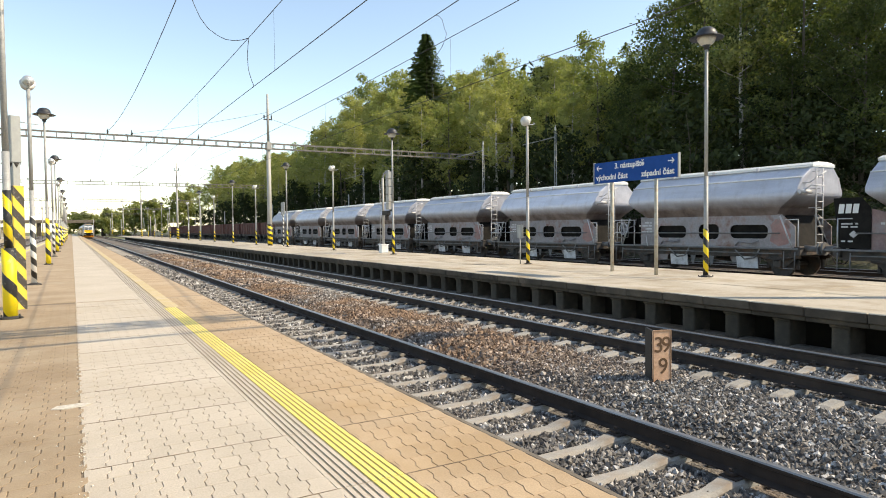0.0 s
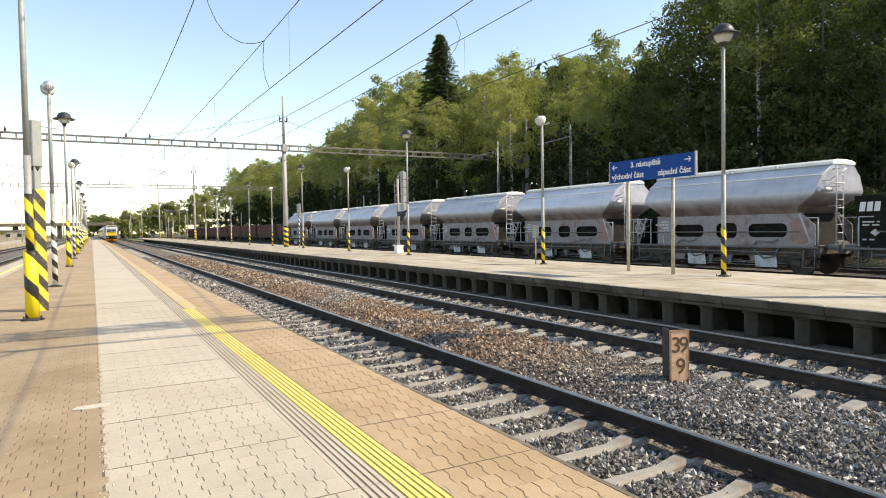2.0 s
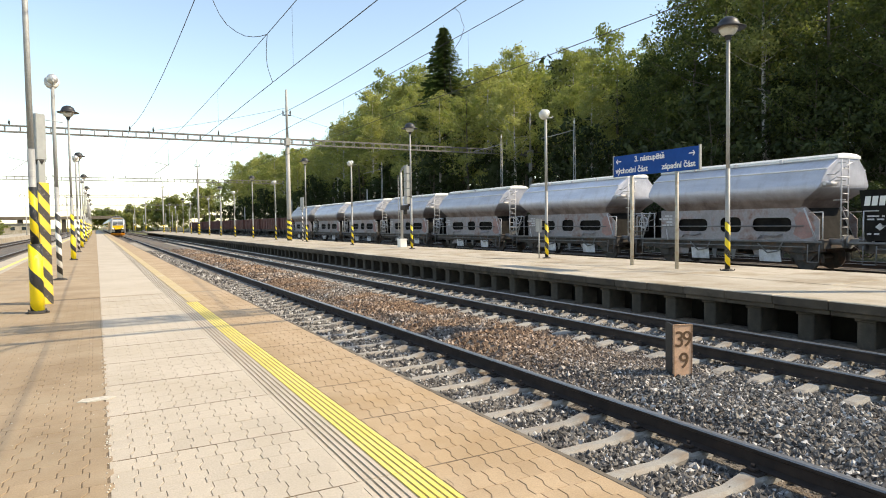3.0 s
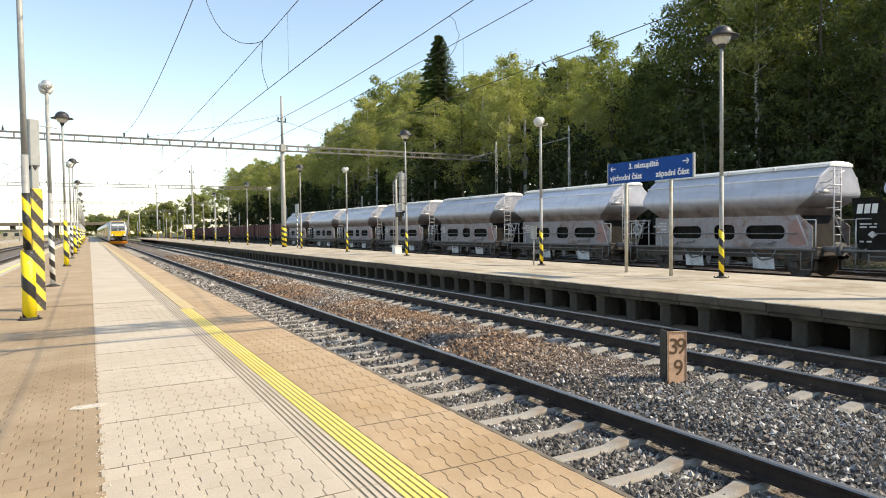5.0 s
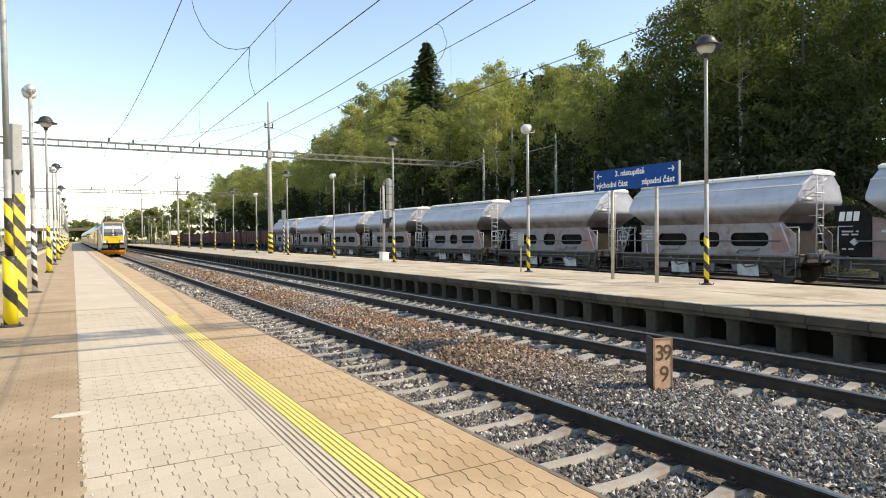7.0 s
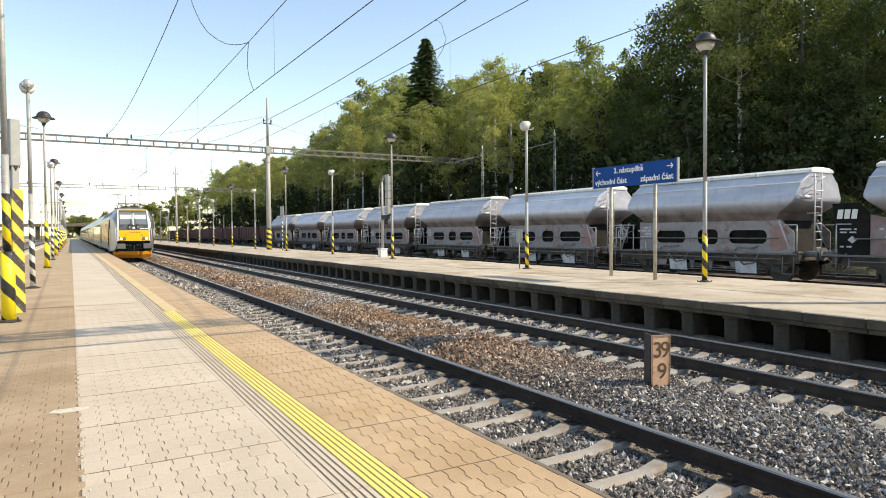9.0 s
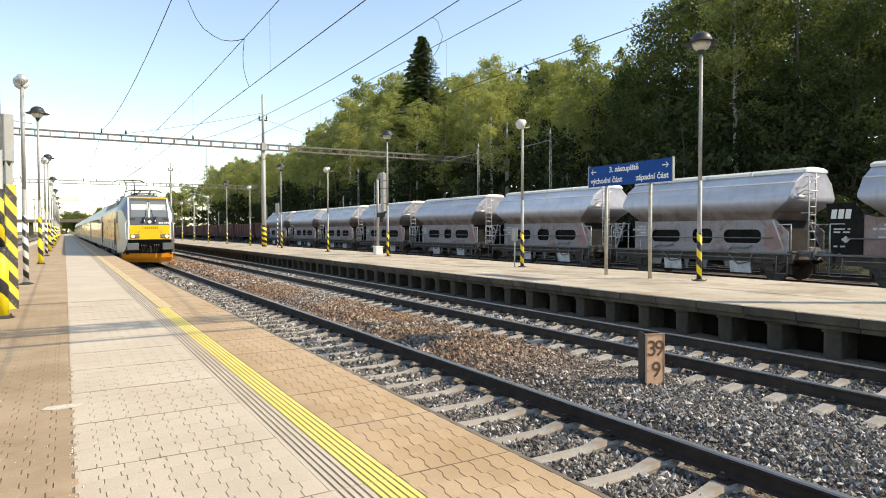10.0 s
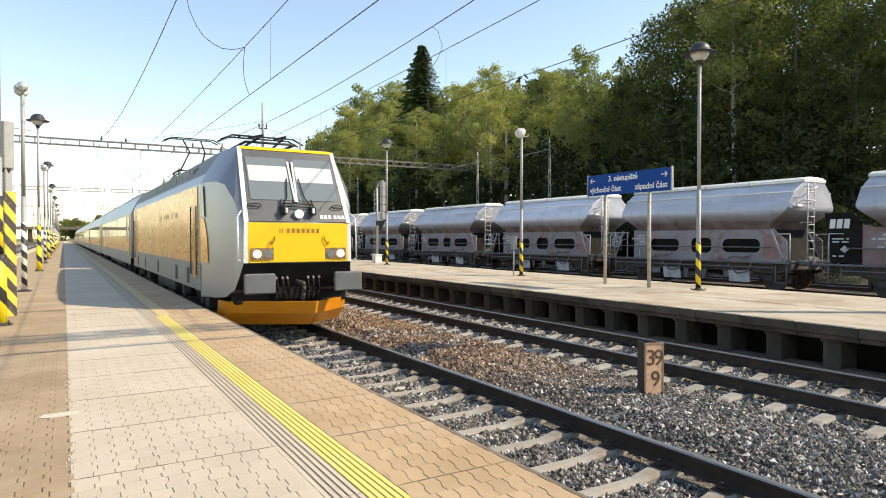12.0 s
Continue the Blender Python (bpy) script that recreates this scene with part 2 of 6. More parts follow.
def plate(bm, poly, origin, u, v, thick, mat=0, holes=()):
    """A sheet cut to a 2D outline in the plane of u and v, thick along their normal u x v."""
    origin, u, v = Vector(origin), Vector(u).normalized(), Vector(v).normalized()
    n = u.cross(v)
    if not holes:
        lo = [bm.verts.new(origin + u * a + v * b) for a, b in poly]
        hi = [bm.verts.new(origin + u * a + v * b + n * thick) for a, b in poly]
        bm.faces.new(hi).material_index = mat
        bm.faces.new(lo[::-1]).material_index = mat
        for i in range(len(poly)):
            j = (i + 1) % len(poly)
            bm.faces.new((lo[i], lo[j], hi[j], hi[i])).material_index = mat
        return
    tops = []
    for loop in (poly, *holes):
        lo = [bm.verts.new(origin + u * a + v * b) for a, b in loop]
        hi = [bm.verts.new(origin + u * a + v * b + n * thick) for a, b in loop]
        for i in range(len(loop)):
            j = (i + 1) % len(loop)
            bm.faces.new((lo[i], lo[j], hi[j], hi[i])).material_index = mat
            tops.append(bm.edges.get((hi[i], hi[j])))
    r = bmesh.ops.triangle_fill(bm, use_beauty=True, edges=tops, normal=n)
    for f in r["geom"]:
        if isinstance(f, bmesh.types.BMFace):
            f.material_index = mat


def round_rect(x0, x1, y0, y1, r, n=4):
    out = []
    for cx, cy, a0 in ((x1 - r, y1 - r, 0), (x0 + r, y1 - r, 90), (x0 + r, y0 + r, 180), (x1 - r, y0 + r, 270)):
        for i in range(n + 1):
            a = radians(a0 + 90 * i / n)
            out.append((cx + r * math.cos(a), cy + r * math.sin(a)))
    return out


def stack(bm, levels, mat=0):
    """Rectangles (half width, half length, height) joined upwards into one closed hull."""
    rings = []
    for hw, hl, z in levels:
        rings.append([bm.verts.new((sx * hw, sy * hl, z)) for sx, sy in ((-1, -1), (1, -1), (1, 1), (-1, 1))])
    for a, b in zip(rings[:-1], rings[1:]):
        for i in range(4):
            j = (i + 1) % 4
            bm.faces.new((a[i], a[j], b[j], b[i])).material_index = mat
    bm.faces.new(rings[0][::-1]).material_index = mat
    bm.faces.new(rings[-1]).material_index = mat


def run(bm, section, y0, y1, mat=0):
    """A closed section in x and z drawn along y."""
    a = [bm.verts.new((x, y0, z)) for x, z in section]
    b = [bm.verts.new((x, y1, z)) for x, z in section]
    n = len(section)
    for i in range(n):
        j = (i + 1) % n
        bm.faces.new((a[i], a[j], b[j], b[i])).material_index = mat
    bm.faces.new(a[::-1]).material_index = mat
    bm.faces.new(b).material_index = mat


def finish(bm, name, mats):
    bmesh.ops.recalc_face_normals(bm, faces=bm.faces)
    me = bpy.data.meshes.new(name)
    bm.to_mesh(me)
    bm.free()
    for m in (mats if isinstance(mats, (list, tuple)) else [mats]):
        me.materials.append(m)
    return me


def part(name, bm, material, parent, label=""):
    ob = new(name, finish(bm, name, material))
    ob.parent = parent
    if label:
        ob["label"] = label
    return ob


def made(fn, *args, **kw):
    bm = bmesh.new()
    fn(bm, *args, **kw)
    return bm


def thing(name, label, category, group="", kind="", m=None):
    ob = new(name)
    ob.empty_display_size = 0.2
    tagged(ob, label, category, group, kind)
    if m is not None:
        ob.matrix_basis = m
    return ob


def lettering(text, size, material, parent, m, name="lettering", align="CENTER", thick=0.002):
    cu = bpy.data.curves.new(name, "FONT")
    cu.body, cu.size, cu.align_x, cu.align_y, cu.extrude = text, size, align, "CENTER", thick
    cu.materials.append(material)
    ob = new(name, cu)
    ob.parent = parent
    ob.matrix_basis = m
    return ob


def soup(name, verts, faces, material, smooth=False):
    """A mesh from arrays that a formula made."""
    me = bpy.data.meshes.new(name)
    me.from_pydata(verts, [], faces)
    me.materials.append(material)
    if smooth:
        me.polygons.foreach_set("use_smooth", [True] * len(me.polygons))
    me.update()
    return me


# walls, decks and ends that face +y on a plane through x, seen from -x
FACE_WEST = Matrix(((0, 0, -1, 0), (-1, 0, 0, 0), (0, 1, 0, 0), (0, 0, 0, 1)))
FACE_SOUTH = Matrix(((1, 0, 0, 0), (0, 0, -1, 0), (0, 1, 0, 0), (0, 0, 0, 1)))


# ---- setting ----
RAIL_Z = -0.55
TRACKS = (4.0, 8.7, 17.7, 22.7, 27.4, -5.0, -9.7)


def ground():
    """One sheet to the horizon, level round the station and climbing to the wood on one side."""
    xs = [-2500, -600, -200, -60, -30, -14, 0, 20, 25, 28.5, 31, 35, 40, 48, 60, 80, 120, 300, 2500]
    ys = [-2500, -400, -120, -60, -30, 0, 20, 40, 60, 80, 100, 130, 160, 200, 260, 340, 450, 700, 2500]
    verts, faces = [], []
    for y in ys:
        for x in xs:
            rise = 0.0 if x < 28.5 else min(9.0, (x - 28.5) * 0.28)
            rise *= max(0.0, min(1.0, (330 - y) / 120)) if y > 210 else 1.0
            verts.append((x, y, -1.0 + rise + (0.25 * noise.noise(Vector((x * 0.15, y * 0.1, 0))) if x > 28 else 0)))
    n = len(xs)
    for j in range(len(ys) - 1):
        for i in range(n - 1):
            faces.append((j * n + i, j * n + i + 1, j * n + n + i + 1, j * n + n + i))
    ob = new("ground", soup("ground", verts, faces, M_EARTH))
    ob.data.materials.append(M_FOREST_FLOOR)
    for p in ob.data.polygons:
        # dark floor colour reaches the sidings, in place of the wood's shade there
        if p.center.x > 24 and p.center.x < 130:
            p.material_index = 1
    tagged(ob, "level earth and rough grass, climbing to the wooded bank", "ground", kind="structure")


def bed_height(x):
    """Top of the ballast across the tracks."""
    best = -0.70
    for c in TRACKS:
        d = abs(x - c)
        if d < 1.45:
            best = min(best, -0.802 if c == 8.7 else -0.808)
        elif d < 1.75:
            best = min(best, -0.82 + (d - 1.45) * 0.38)
    return best


def ballast_bed():
    verts, faces = [], []
    xs = [x * 0.25 for x in range(8, 44)]
    ys = [-20 + j * 2.0 for j in range(60)] + [110, 140, 190, 260, 400]
    for y in ys:
        for x in xs:
            verts.append((x, y, bed_height(x) + 0.02 * noise.noise(Vector((x * 1.7, y * 1.1, 3)))))
    n = len(xs)
    for j in range(len(ys) - 1):
        for i in range(n - 1):
            faces.append((j * n + i, j * n + i + 1, j * n + n + i + 1, j * n + n + i))
    tagged(new("ballast_bed", soup("ballast_bed", verts, faces, M_BEDDING)), "grey and rusty brown crushed stone under the tracks", "ballast", kind="structure")
    for k, (x0, x1) in enumerate(((15.5, 30.0), (-13.0, -3.0))):
        bm = bmesh.new()
        box(bm, x0, x1, -30, 400, -0.98, -0.76)
        tagged(new("ballast_bed", finish(bm, "ballast_bed", M_BEDDING)), "grey crushed stone under the sidings", "ballast", kind="structure")


RAIL_SECTION = [(-0.07, 0), (0.07, 0), (0.07, 0.012), (0.012, 0.03), (0.009, 0.115), (0.035, 0.13), (0.036, 0.155), (0.028, 0.168),
                (-0.028, 0.168), (-0.036, 0.155), (-0.035, 0.13), (-0.009, 0.115), (-0.012, 0.03), (-0.07, 0.012)]


# track, one sleeper and the spacing
SLEEPERS = ((4.0, 5.24, 0.645), (8.7, 4.72, 0.59))


def sleeper_mesh():
    """Concrete sleeper, waisted in the middle, with raised rail seats and sloping ends."""
    rings = []
    bm = bmesh.new()
    for x, w, z in ((-1.3, 0.09, -0.06), (-1.22, 0.096, -0.028), (-0.95, 0.1, 0.0), (-0.55, 0.095, 0.0), (-0.3, 0.075, -0.045), (0.3, 0.075, -0.045),
                    (0.55, 0.095, 0.0), (0.95, 0.1, 0.0), (1.22, 0.096, -0.028), (1.3, 0.09, -0.06)):
        rings.append([bm.verts.new(c) for c in ((x, -w, -0.2), (x, -w, z - 0.03), (x, -w + 0.03, z), (x, w - 0.03, z), (x, w, z - 0.03), (x, w, -0.2))])
    for a, b in zip(rings[:-1], rings[1:]):
        for i in range(5):
            bm.faces.new((a[i], a[i + 1], b[i + 1], b[i]))
    bm.faces.new(rings[0])
    bm.faces.new(rings[-1])
    return finish(bm, "sleeper", M_SLEEPER)


def clip_mesh():
    """Rail pad, ribbed plate and two clips beside the rail foot."""
    bm = bmesh.new()
    box(bm, -0.17, 0.17, -0.08, 0.08, -0.005, 0.012, 0.004)
    for s in (-1, 1):
        box(bm, s * 0.12 - 0.03, s * 0.12 + 0.03, -0.04, 0.04, 0.012, 0.05, 0.008)
        rod(bm, (s * 0.12, 0, 0.05), (s * 0.12, 0, 0.075), 0.018, 0.018, 6)
    return finish(bm, "clip", M_RAIL)


def tracks():
    sleeper, clip = sleeper_mesh(), clip_mesh()
    for k, c in enumerate(TRACKS):
        near = c in (4.0, 8.7)
        root = thing("track", "straight railway track with worn rails on concrete sleepers" if near else "straight siding track with rusty rails", "track", "railway tracks", "structure", pose(c, 0, 0))
        for s in (-1, 1):
            bm = bmesh.new()
            run(bm, [(s * 0.7535 + x, RAIL_Z - 0.168 + z) for x, z in RAIL_SECTION], -40, 420)
            for f in bm.faces:
                if f.calc_center_median().z > RAIL_Z - 0.008:
                    f.material_index = 1
            part("rail", bm, [M_RAIL, M_RAIL_TOP], root, "dark rusty rail with a bright running edge")
        if near:
            for i in range(-24, 150):
                y = SLEEPERS[0 if c < 5 else 1][1] + (i - 9) * SLEEPERS[0 if c < 5 else 1][2]
                s = new("sleeper", sleeper)
                s.parent, s.matrix_basis = root, pose(0.01 * math.sin(i * 2.3), y, RAIL_Z - 0.178, 0, 0, 0.4 * math.sin(i * 1.7))
                if 0 <= i < 34:
                    for sx in (-1, 1):
                        o = new("rail_clip", clip)
                        o.parent, o.matrix_basis = root, pose(sx * 0.7535, y, RAIL_Z - 0.176)


# pavers: a block with two cranked sides, laid in columns along the platform
def paver_outline(w, l, gap, crank):
    h = w / 2 - gap / 2
    e = l / 2 - 0.0009
    k = crank
    right = [(h - k / 2, -e), (h - k / 2, -l * 0.12), (h + k / 2, l * 0.12), (h + k / 2, e)]
    left = [(-h + k / 2, e), (-h + k / 2, l * 0.12), (-h - k / 2, -l * 0.12), (-h - k / 2, -e)]
    return right + left


def paver_mesh(name, w, l, gap, crank, mat):
    ring = paver_outline(w, l, gap, crank)
    n = len(ring)
    verts = [(x, y, -0.008) for x, y in ring] + [(x, y, -0.0015) for x, y in ring] + [(x * 0.97, y * 0.985, 0.0) for x, y in ring]
    faces = [tuple(range(2 * n, 3 * n))]
    for b in (0, n):
        for i in range(n):
            j = (i + 1) % n
            faces.append((b + i, b + j, b + n + j, b + n + i))
    return soup(name, verts, faces, mat)


def laid(platform, name, x0, cols, w, l, gap, crank, mat, y0, rows, split, seam):
    """split: rows up to here are single pieces, the rest are joined."""
    me = paver_mesh(name, w, l, gap, crank, mat)
    base = np.array([v.co for v in me.vertices])
    polys = [tuple(p.vertices) for p in me.polygons]
    allv, allf, count = [], [], 0
    rnd = random.Random(len(name) + cols)
    for r in range(rows):
        y = y0 + r * l + (r // seam) * 0.010
        for c in range(cols):
            x = x0 + (c + 0.5) * w
            dz = rnd.uniform(-0.0012, 0.0012)
            if r < split:
                ob = new(name, me)
                ob.parent, ob.matrix_basis = platform, pose(x, y, dz, rnd.uniform(-0.25, 0.25), rnd.uniform(-0.4, 0.4), 0)
            else:
                allv.append(base + np.array((x, y, dz)))
                allf.extend(tuple(i + count for i in p) for p in polys)
                count += len(base)
    ob = new(name + "_field", soup(name + "_field", np.concatenate(allv).tolist(), allf, mat))
    ob.parent = platform
    ob["kind"] = "stuff"


PAVED_TO = 14.0


def near_platform():
    root = thing("platform_near", "island platform with brown and tan interlocking pavers and a yellow line", "platform", kind="structure")
    bm = bmesh.new()
    box(bm, -3.3, 2.15, -12, 330, -1.0, -0.19)
    box(bm, -3.45, 2.33, -12, 330, -0.19, -0.0055)
    part("platform_body", bm, M_JOINT_TAN, root)
    bm = bmesh.new()
    box(bm, -3.3, 0.03, 1.0, PAVED_TO, -0.007, -0.0045)
    part("joint_bed", bm, M_JOINT, root)
    # smooth paving where single blocks no longer show
    for name, x0, x1, mat in (("brown_paving", -2.55, 0.03, M_BROWN), ("tan_paving", 0.034, 1.155, M_TAN), ("ochre_paving", 1.56, 2.3, M_ORANGE), ("edge_paving", -3.45, -2.56, M_TAN)):
        bm = bmesh.new()
        if name != "edge_paving":
            box(bm, x0, x1, PAVED_TO, 330, -0.012, 0.0)
            box(bm, x0, x1, -12, 2.0, -0.012, 0.0)
        else:
            box(bm, x0, x1, -12, 330, -0.012, 0.001)
        part(name, bm, mat, root)
    for name, x0, x1, mat in (("tan_border", 0.024, 0.062, M_TAN), ("tan_border", 1.128, 1.157, M_TAN), ("ochre_border", 1.5585, 1.585, M_ORANGE), ("ochre_border", 2.275, 2.3055, M_ORANGE)):
        part(name, made(lambda bm: box(bm, x0, x1, 1.0, PAVED_TO, -0.007, -0.0012)), mat, root)
    # raised edge course and guiding strip with its grooves
    bm = bmesh.new()
    box(bm, 2.306, 2.345, -12, 330, -0.2, 0.002, 0.004)
    part("edge_course", bm, M_CONCRETE, root)
    bm = bmesh.new()
    box(bm, 1.157, 1.558, -12, 330, -0.012, -0.009)
    part("groove_bed", bm, M_GROOVE, root)
    for i in range(10):
        x = 1.16 + i * 0.0398
        bm = bmesh.new()
        for j in range(-13, 11):
            y0 = 1.12 + j * 0.994
            box(bm, x, x + (0.0265 if i > 4 else 0.0235), y0 + 0.004, y0 + 0.988, -0.009, 0.001)
        part("guide_rib", bm, M_YELLOW_LINE if i > 4 else M_TAN, root, "yellow painted rib" if i > 4 else "tan concrete rib")
    for i in range(5):
        part("guide_rib", made(lambda bm, x=1.16 + i * 0.0398: box(bm, x, x + 0.0265, 12.06, 330, -0.009, 0.001)), M_TAN, root)
    part("worn_line", made(lambda bm: box(bm, 1.4, 1.61, 12.06, 330, -0.009, 0.0025)), M_WORN_LINE, root, "dusty worn yellow line")
    laid(root, "tan_paver", 0.036, 10, 0.1115, 0.1965, 0.0045, 0.026, M_TAN, 2.22, 59, 12, 5)
    laid(root, "ochre_paver", 1.562, 7, 0.106, 0.1965, 0.005, 0.026, M_ORANGE, 2.22, 59, 14, 5)
    laid(root, "brown_paver", -2.55, 21, 0.1228, 0.222, 0.007, 0.034, M_BROWN, 2.1, 53, 9, 1000)
    for k in range(12):
        y = 2.22 - 0.1025 + k * 0.9925
        for x0, x1, half in ((0.036, 1.155, 0.0016), (1.562, 2.3, 0.003 if y < 6.5 else 0.0015)):
            part("slab_seam", made(lambda bm: box(bm, x0, x1, y - half, y + half, -0.006, 0.0006)), M_JOINT, root)
    bm = bmesh.new()
    plate(bm, [(-0.02, 0.01), (0.06, -0.03), (0.2, -0.01), (0.25, 0.05), (0.18, 0.1), (0.02, 0.09)], (-0.155, 5.62, 0.001), (1, 0, 0), (0, 1, 0), 0.006)
    part("mortar_patch", bm, M_STAIN_WHITE, root, "pale mortar patch on the pavers")
    bm = bmesh.new()
    box(bm, -2.9, -2.75, -12, 330, 0.001, 0.003)
    part("edge_line", bm, M_YELLOW_LINE, root, "worn yellow edge line")


def far_platform():
    root = thing("platform_far", "pale concrete platform on short piers with a dark gap beneath", "platform", kind="structure")
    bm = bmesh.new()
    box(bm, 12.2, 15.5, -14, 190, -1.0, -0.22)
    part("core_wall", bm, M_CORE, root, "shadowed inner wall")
    pitch = 0.96
    slabs = []
    for x0, x1, dz in ((0.0, 2.32, 0.0), (2.335, 5.6, 0.004)):
        bm = bmesh.new()
        box(bm, x0, x1, 0.006, 2 * pitch - 0.006, -0.16, dz, 0.01)
        slabs.append(finish(bm, "slab", M_DECK))
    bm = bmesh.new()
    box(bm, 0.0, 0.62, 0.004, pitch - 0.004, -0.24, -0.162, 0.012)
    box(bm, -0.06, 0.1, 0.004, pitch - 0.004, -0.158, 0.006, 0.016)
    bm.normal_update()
    # beam faces darker than their tops: the shade there is in the colour
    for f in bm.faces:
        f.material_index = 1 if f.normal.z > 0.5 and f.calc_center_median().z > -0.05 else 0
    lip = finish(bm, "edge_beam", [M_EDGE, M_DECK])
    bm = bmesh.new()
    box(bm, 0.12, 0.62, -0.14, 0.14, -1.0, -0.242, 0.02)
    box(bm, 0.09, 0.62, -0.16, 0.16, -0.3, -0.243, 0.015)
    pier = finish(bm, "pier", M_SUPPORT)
    for i in range(134):
        y = 5.53 + (i - 12) * pitch
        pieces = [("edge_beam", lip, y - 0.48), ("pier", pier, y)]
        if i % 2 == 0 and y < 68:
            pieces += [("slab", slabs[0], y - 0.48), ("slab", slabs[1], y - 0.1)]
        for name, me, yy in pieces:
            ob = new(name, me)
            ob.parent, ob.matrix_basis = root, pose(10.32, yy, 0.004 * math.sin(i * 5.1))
    bm = bmesh.new()
    box(bm, 10.42, 15.92, 69.5, 190, -0.16, 0.0)
    part("deck", bm, M_DECK, root)
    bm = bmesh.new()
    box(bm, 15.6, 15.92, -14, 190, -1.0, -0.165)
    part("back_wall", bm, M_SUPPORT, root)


def stones(name, label, x0, x1, y0, y1, per_m2, size, seed, mat, skip=(), facets=20):
    """Loose crushed stone: twisted, flattened chunks in one mesh."""
    rng = np.random.default_rng(seed)
    n = int((x1 - x0) * (y1 - y0) * per_m2)
    t = (1 + 5 ** 0.5) / 2
    ico = np.array([(-1, t, 0), (1, t, 0), (-1, -t, 0), (1, -t, 0), (0, -1, t), (0, 1, t), (0, -1, -t), (0, 1, -t), (t, 0, -1), (t, 0, 1), (-t, 0, -1), (-t, 0, 1)]) / 1.9
    tri = np.array([(0, 11, 5), (0, 5, 1), (0, 1, 7), (0, 7, 10), (0, 10, 11), (1, 5, 9), (5, 11, 4), (11, 10, 2), (10, 7, 6), (7, 1, 8),
                    (3, 9, 4), (3, 4, 2), (3, 2, 6), (3, 6, 8), (3, 8, 9), (4, 9, 5), (2, 4, 11), (6, 2, 10), (8, 6, 7), (9, 8, 1)])
    if facets == 8:
        ico = np.array([(1, 0, 0), (-1, 0, 0), (0, 1, 0), (0, -1, 0), (0, 0, 1), (0, 0, -1)]) * 1.05
        tri = np.array([(0, 2, 4), (2, 1, 4), (1, 3, 4), (3, 0, 4), (2, 0, 5), (1, 2, 5), (3, 1, 5), (0, 3, 5)])
    k = len(ico)
    px, py = rng.uniform(x0, x1, n), rng.uniform(y0, y1, n)
    keep = px < 2.15 * py + 0.5
    for a, b in skip:
        keep &= ~((px > a) & (px < b))
    for c, first, pitch in SLEEPERS:
        off = np.abs((py - first + pitch / 2) % pitch - pitch / 2)
        keep &= ~((np.abs(px - c) < 1.27) & (off < 0.1) & (rng.random(n) < 0.96))
    px, py = px[keep], py[keep]
    n = len(px)
    pz = np.array([bed_height(x) for x in px]) + rng.uniform(-0.012, 0.02, n)
    sc = size * rng.uniform(0.55, 1.35, (n, 1, 1)) * rng.uniform(0.42, 1.3, (n, 1, 3))
    v = ico[None] * rng.uniform(0.62, 1.3, (n, k, 1)) * sc
    a, b = rng.uniform(0, 6.28, n), rng.uniform(-0.9, 0.9, n)
    ca, sa, cb, sb = np.cos(a)[:, None], np.sin(a)[:, None], np.cos(b)[:, None], np.sin(b)[:, None]
    x, y, z = v[..., 0], v[..., 1], v[..., 2]
    y, z = y * cb - z * sb, y * sb + z * cb
    x, y = x * ca - y * sa, x * sa + y * ca
    out = np.stack([x + px[:, None], y + py[:, None], z + pz[:, None]], -1).reshape(-1, 3)
    fac = (tri[None] + (np.arange(n) * k)[:, None, None]).reshape(-1, 3)
    ob = new(name, soup(name, out.tolist(), fac.tolist(), mat))
    tagged(ob, label, "gravel", kind="stuff")


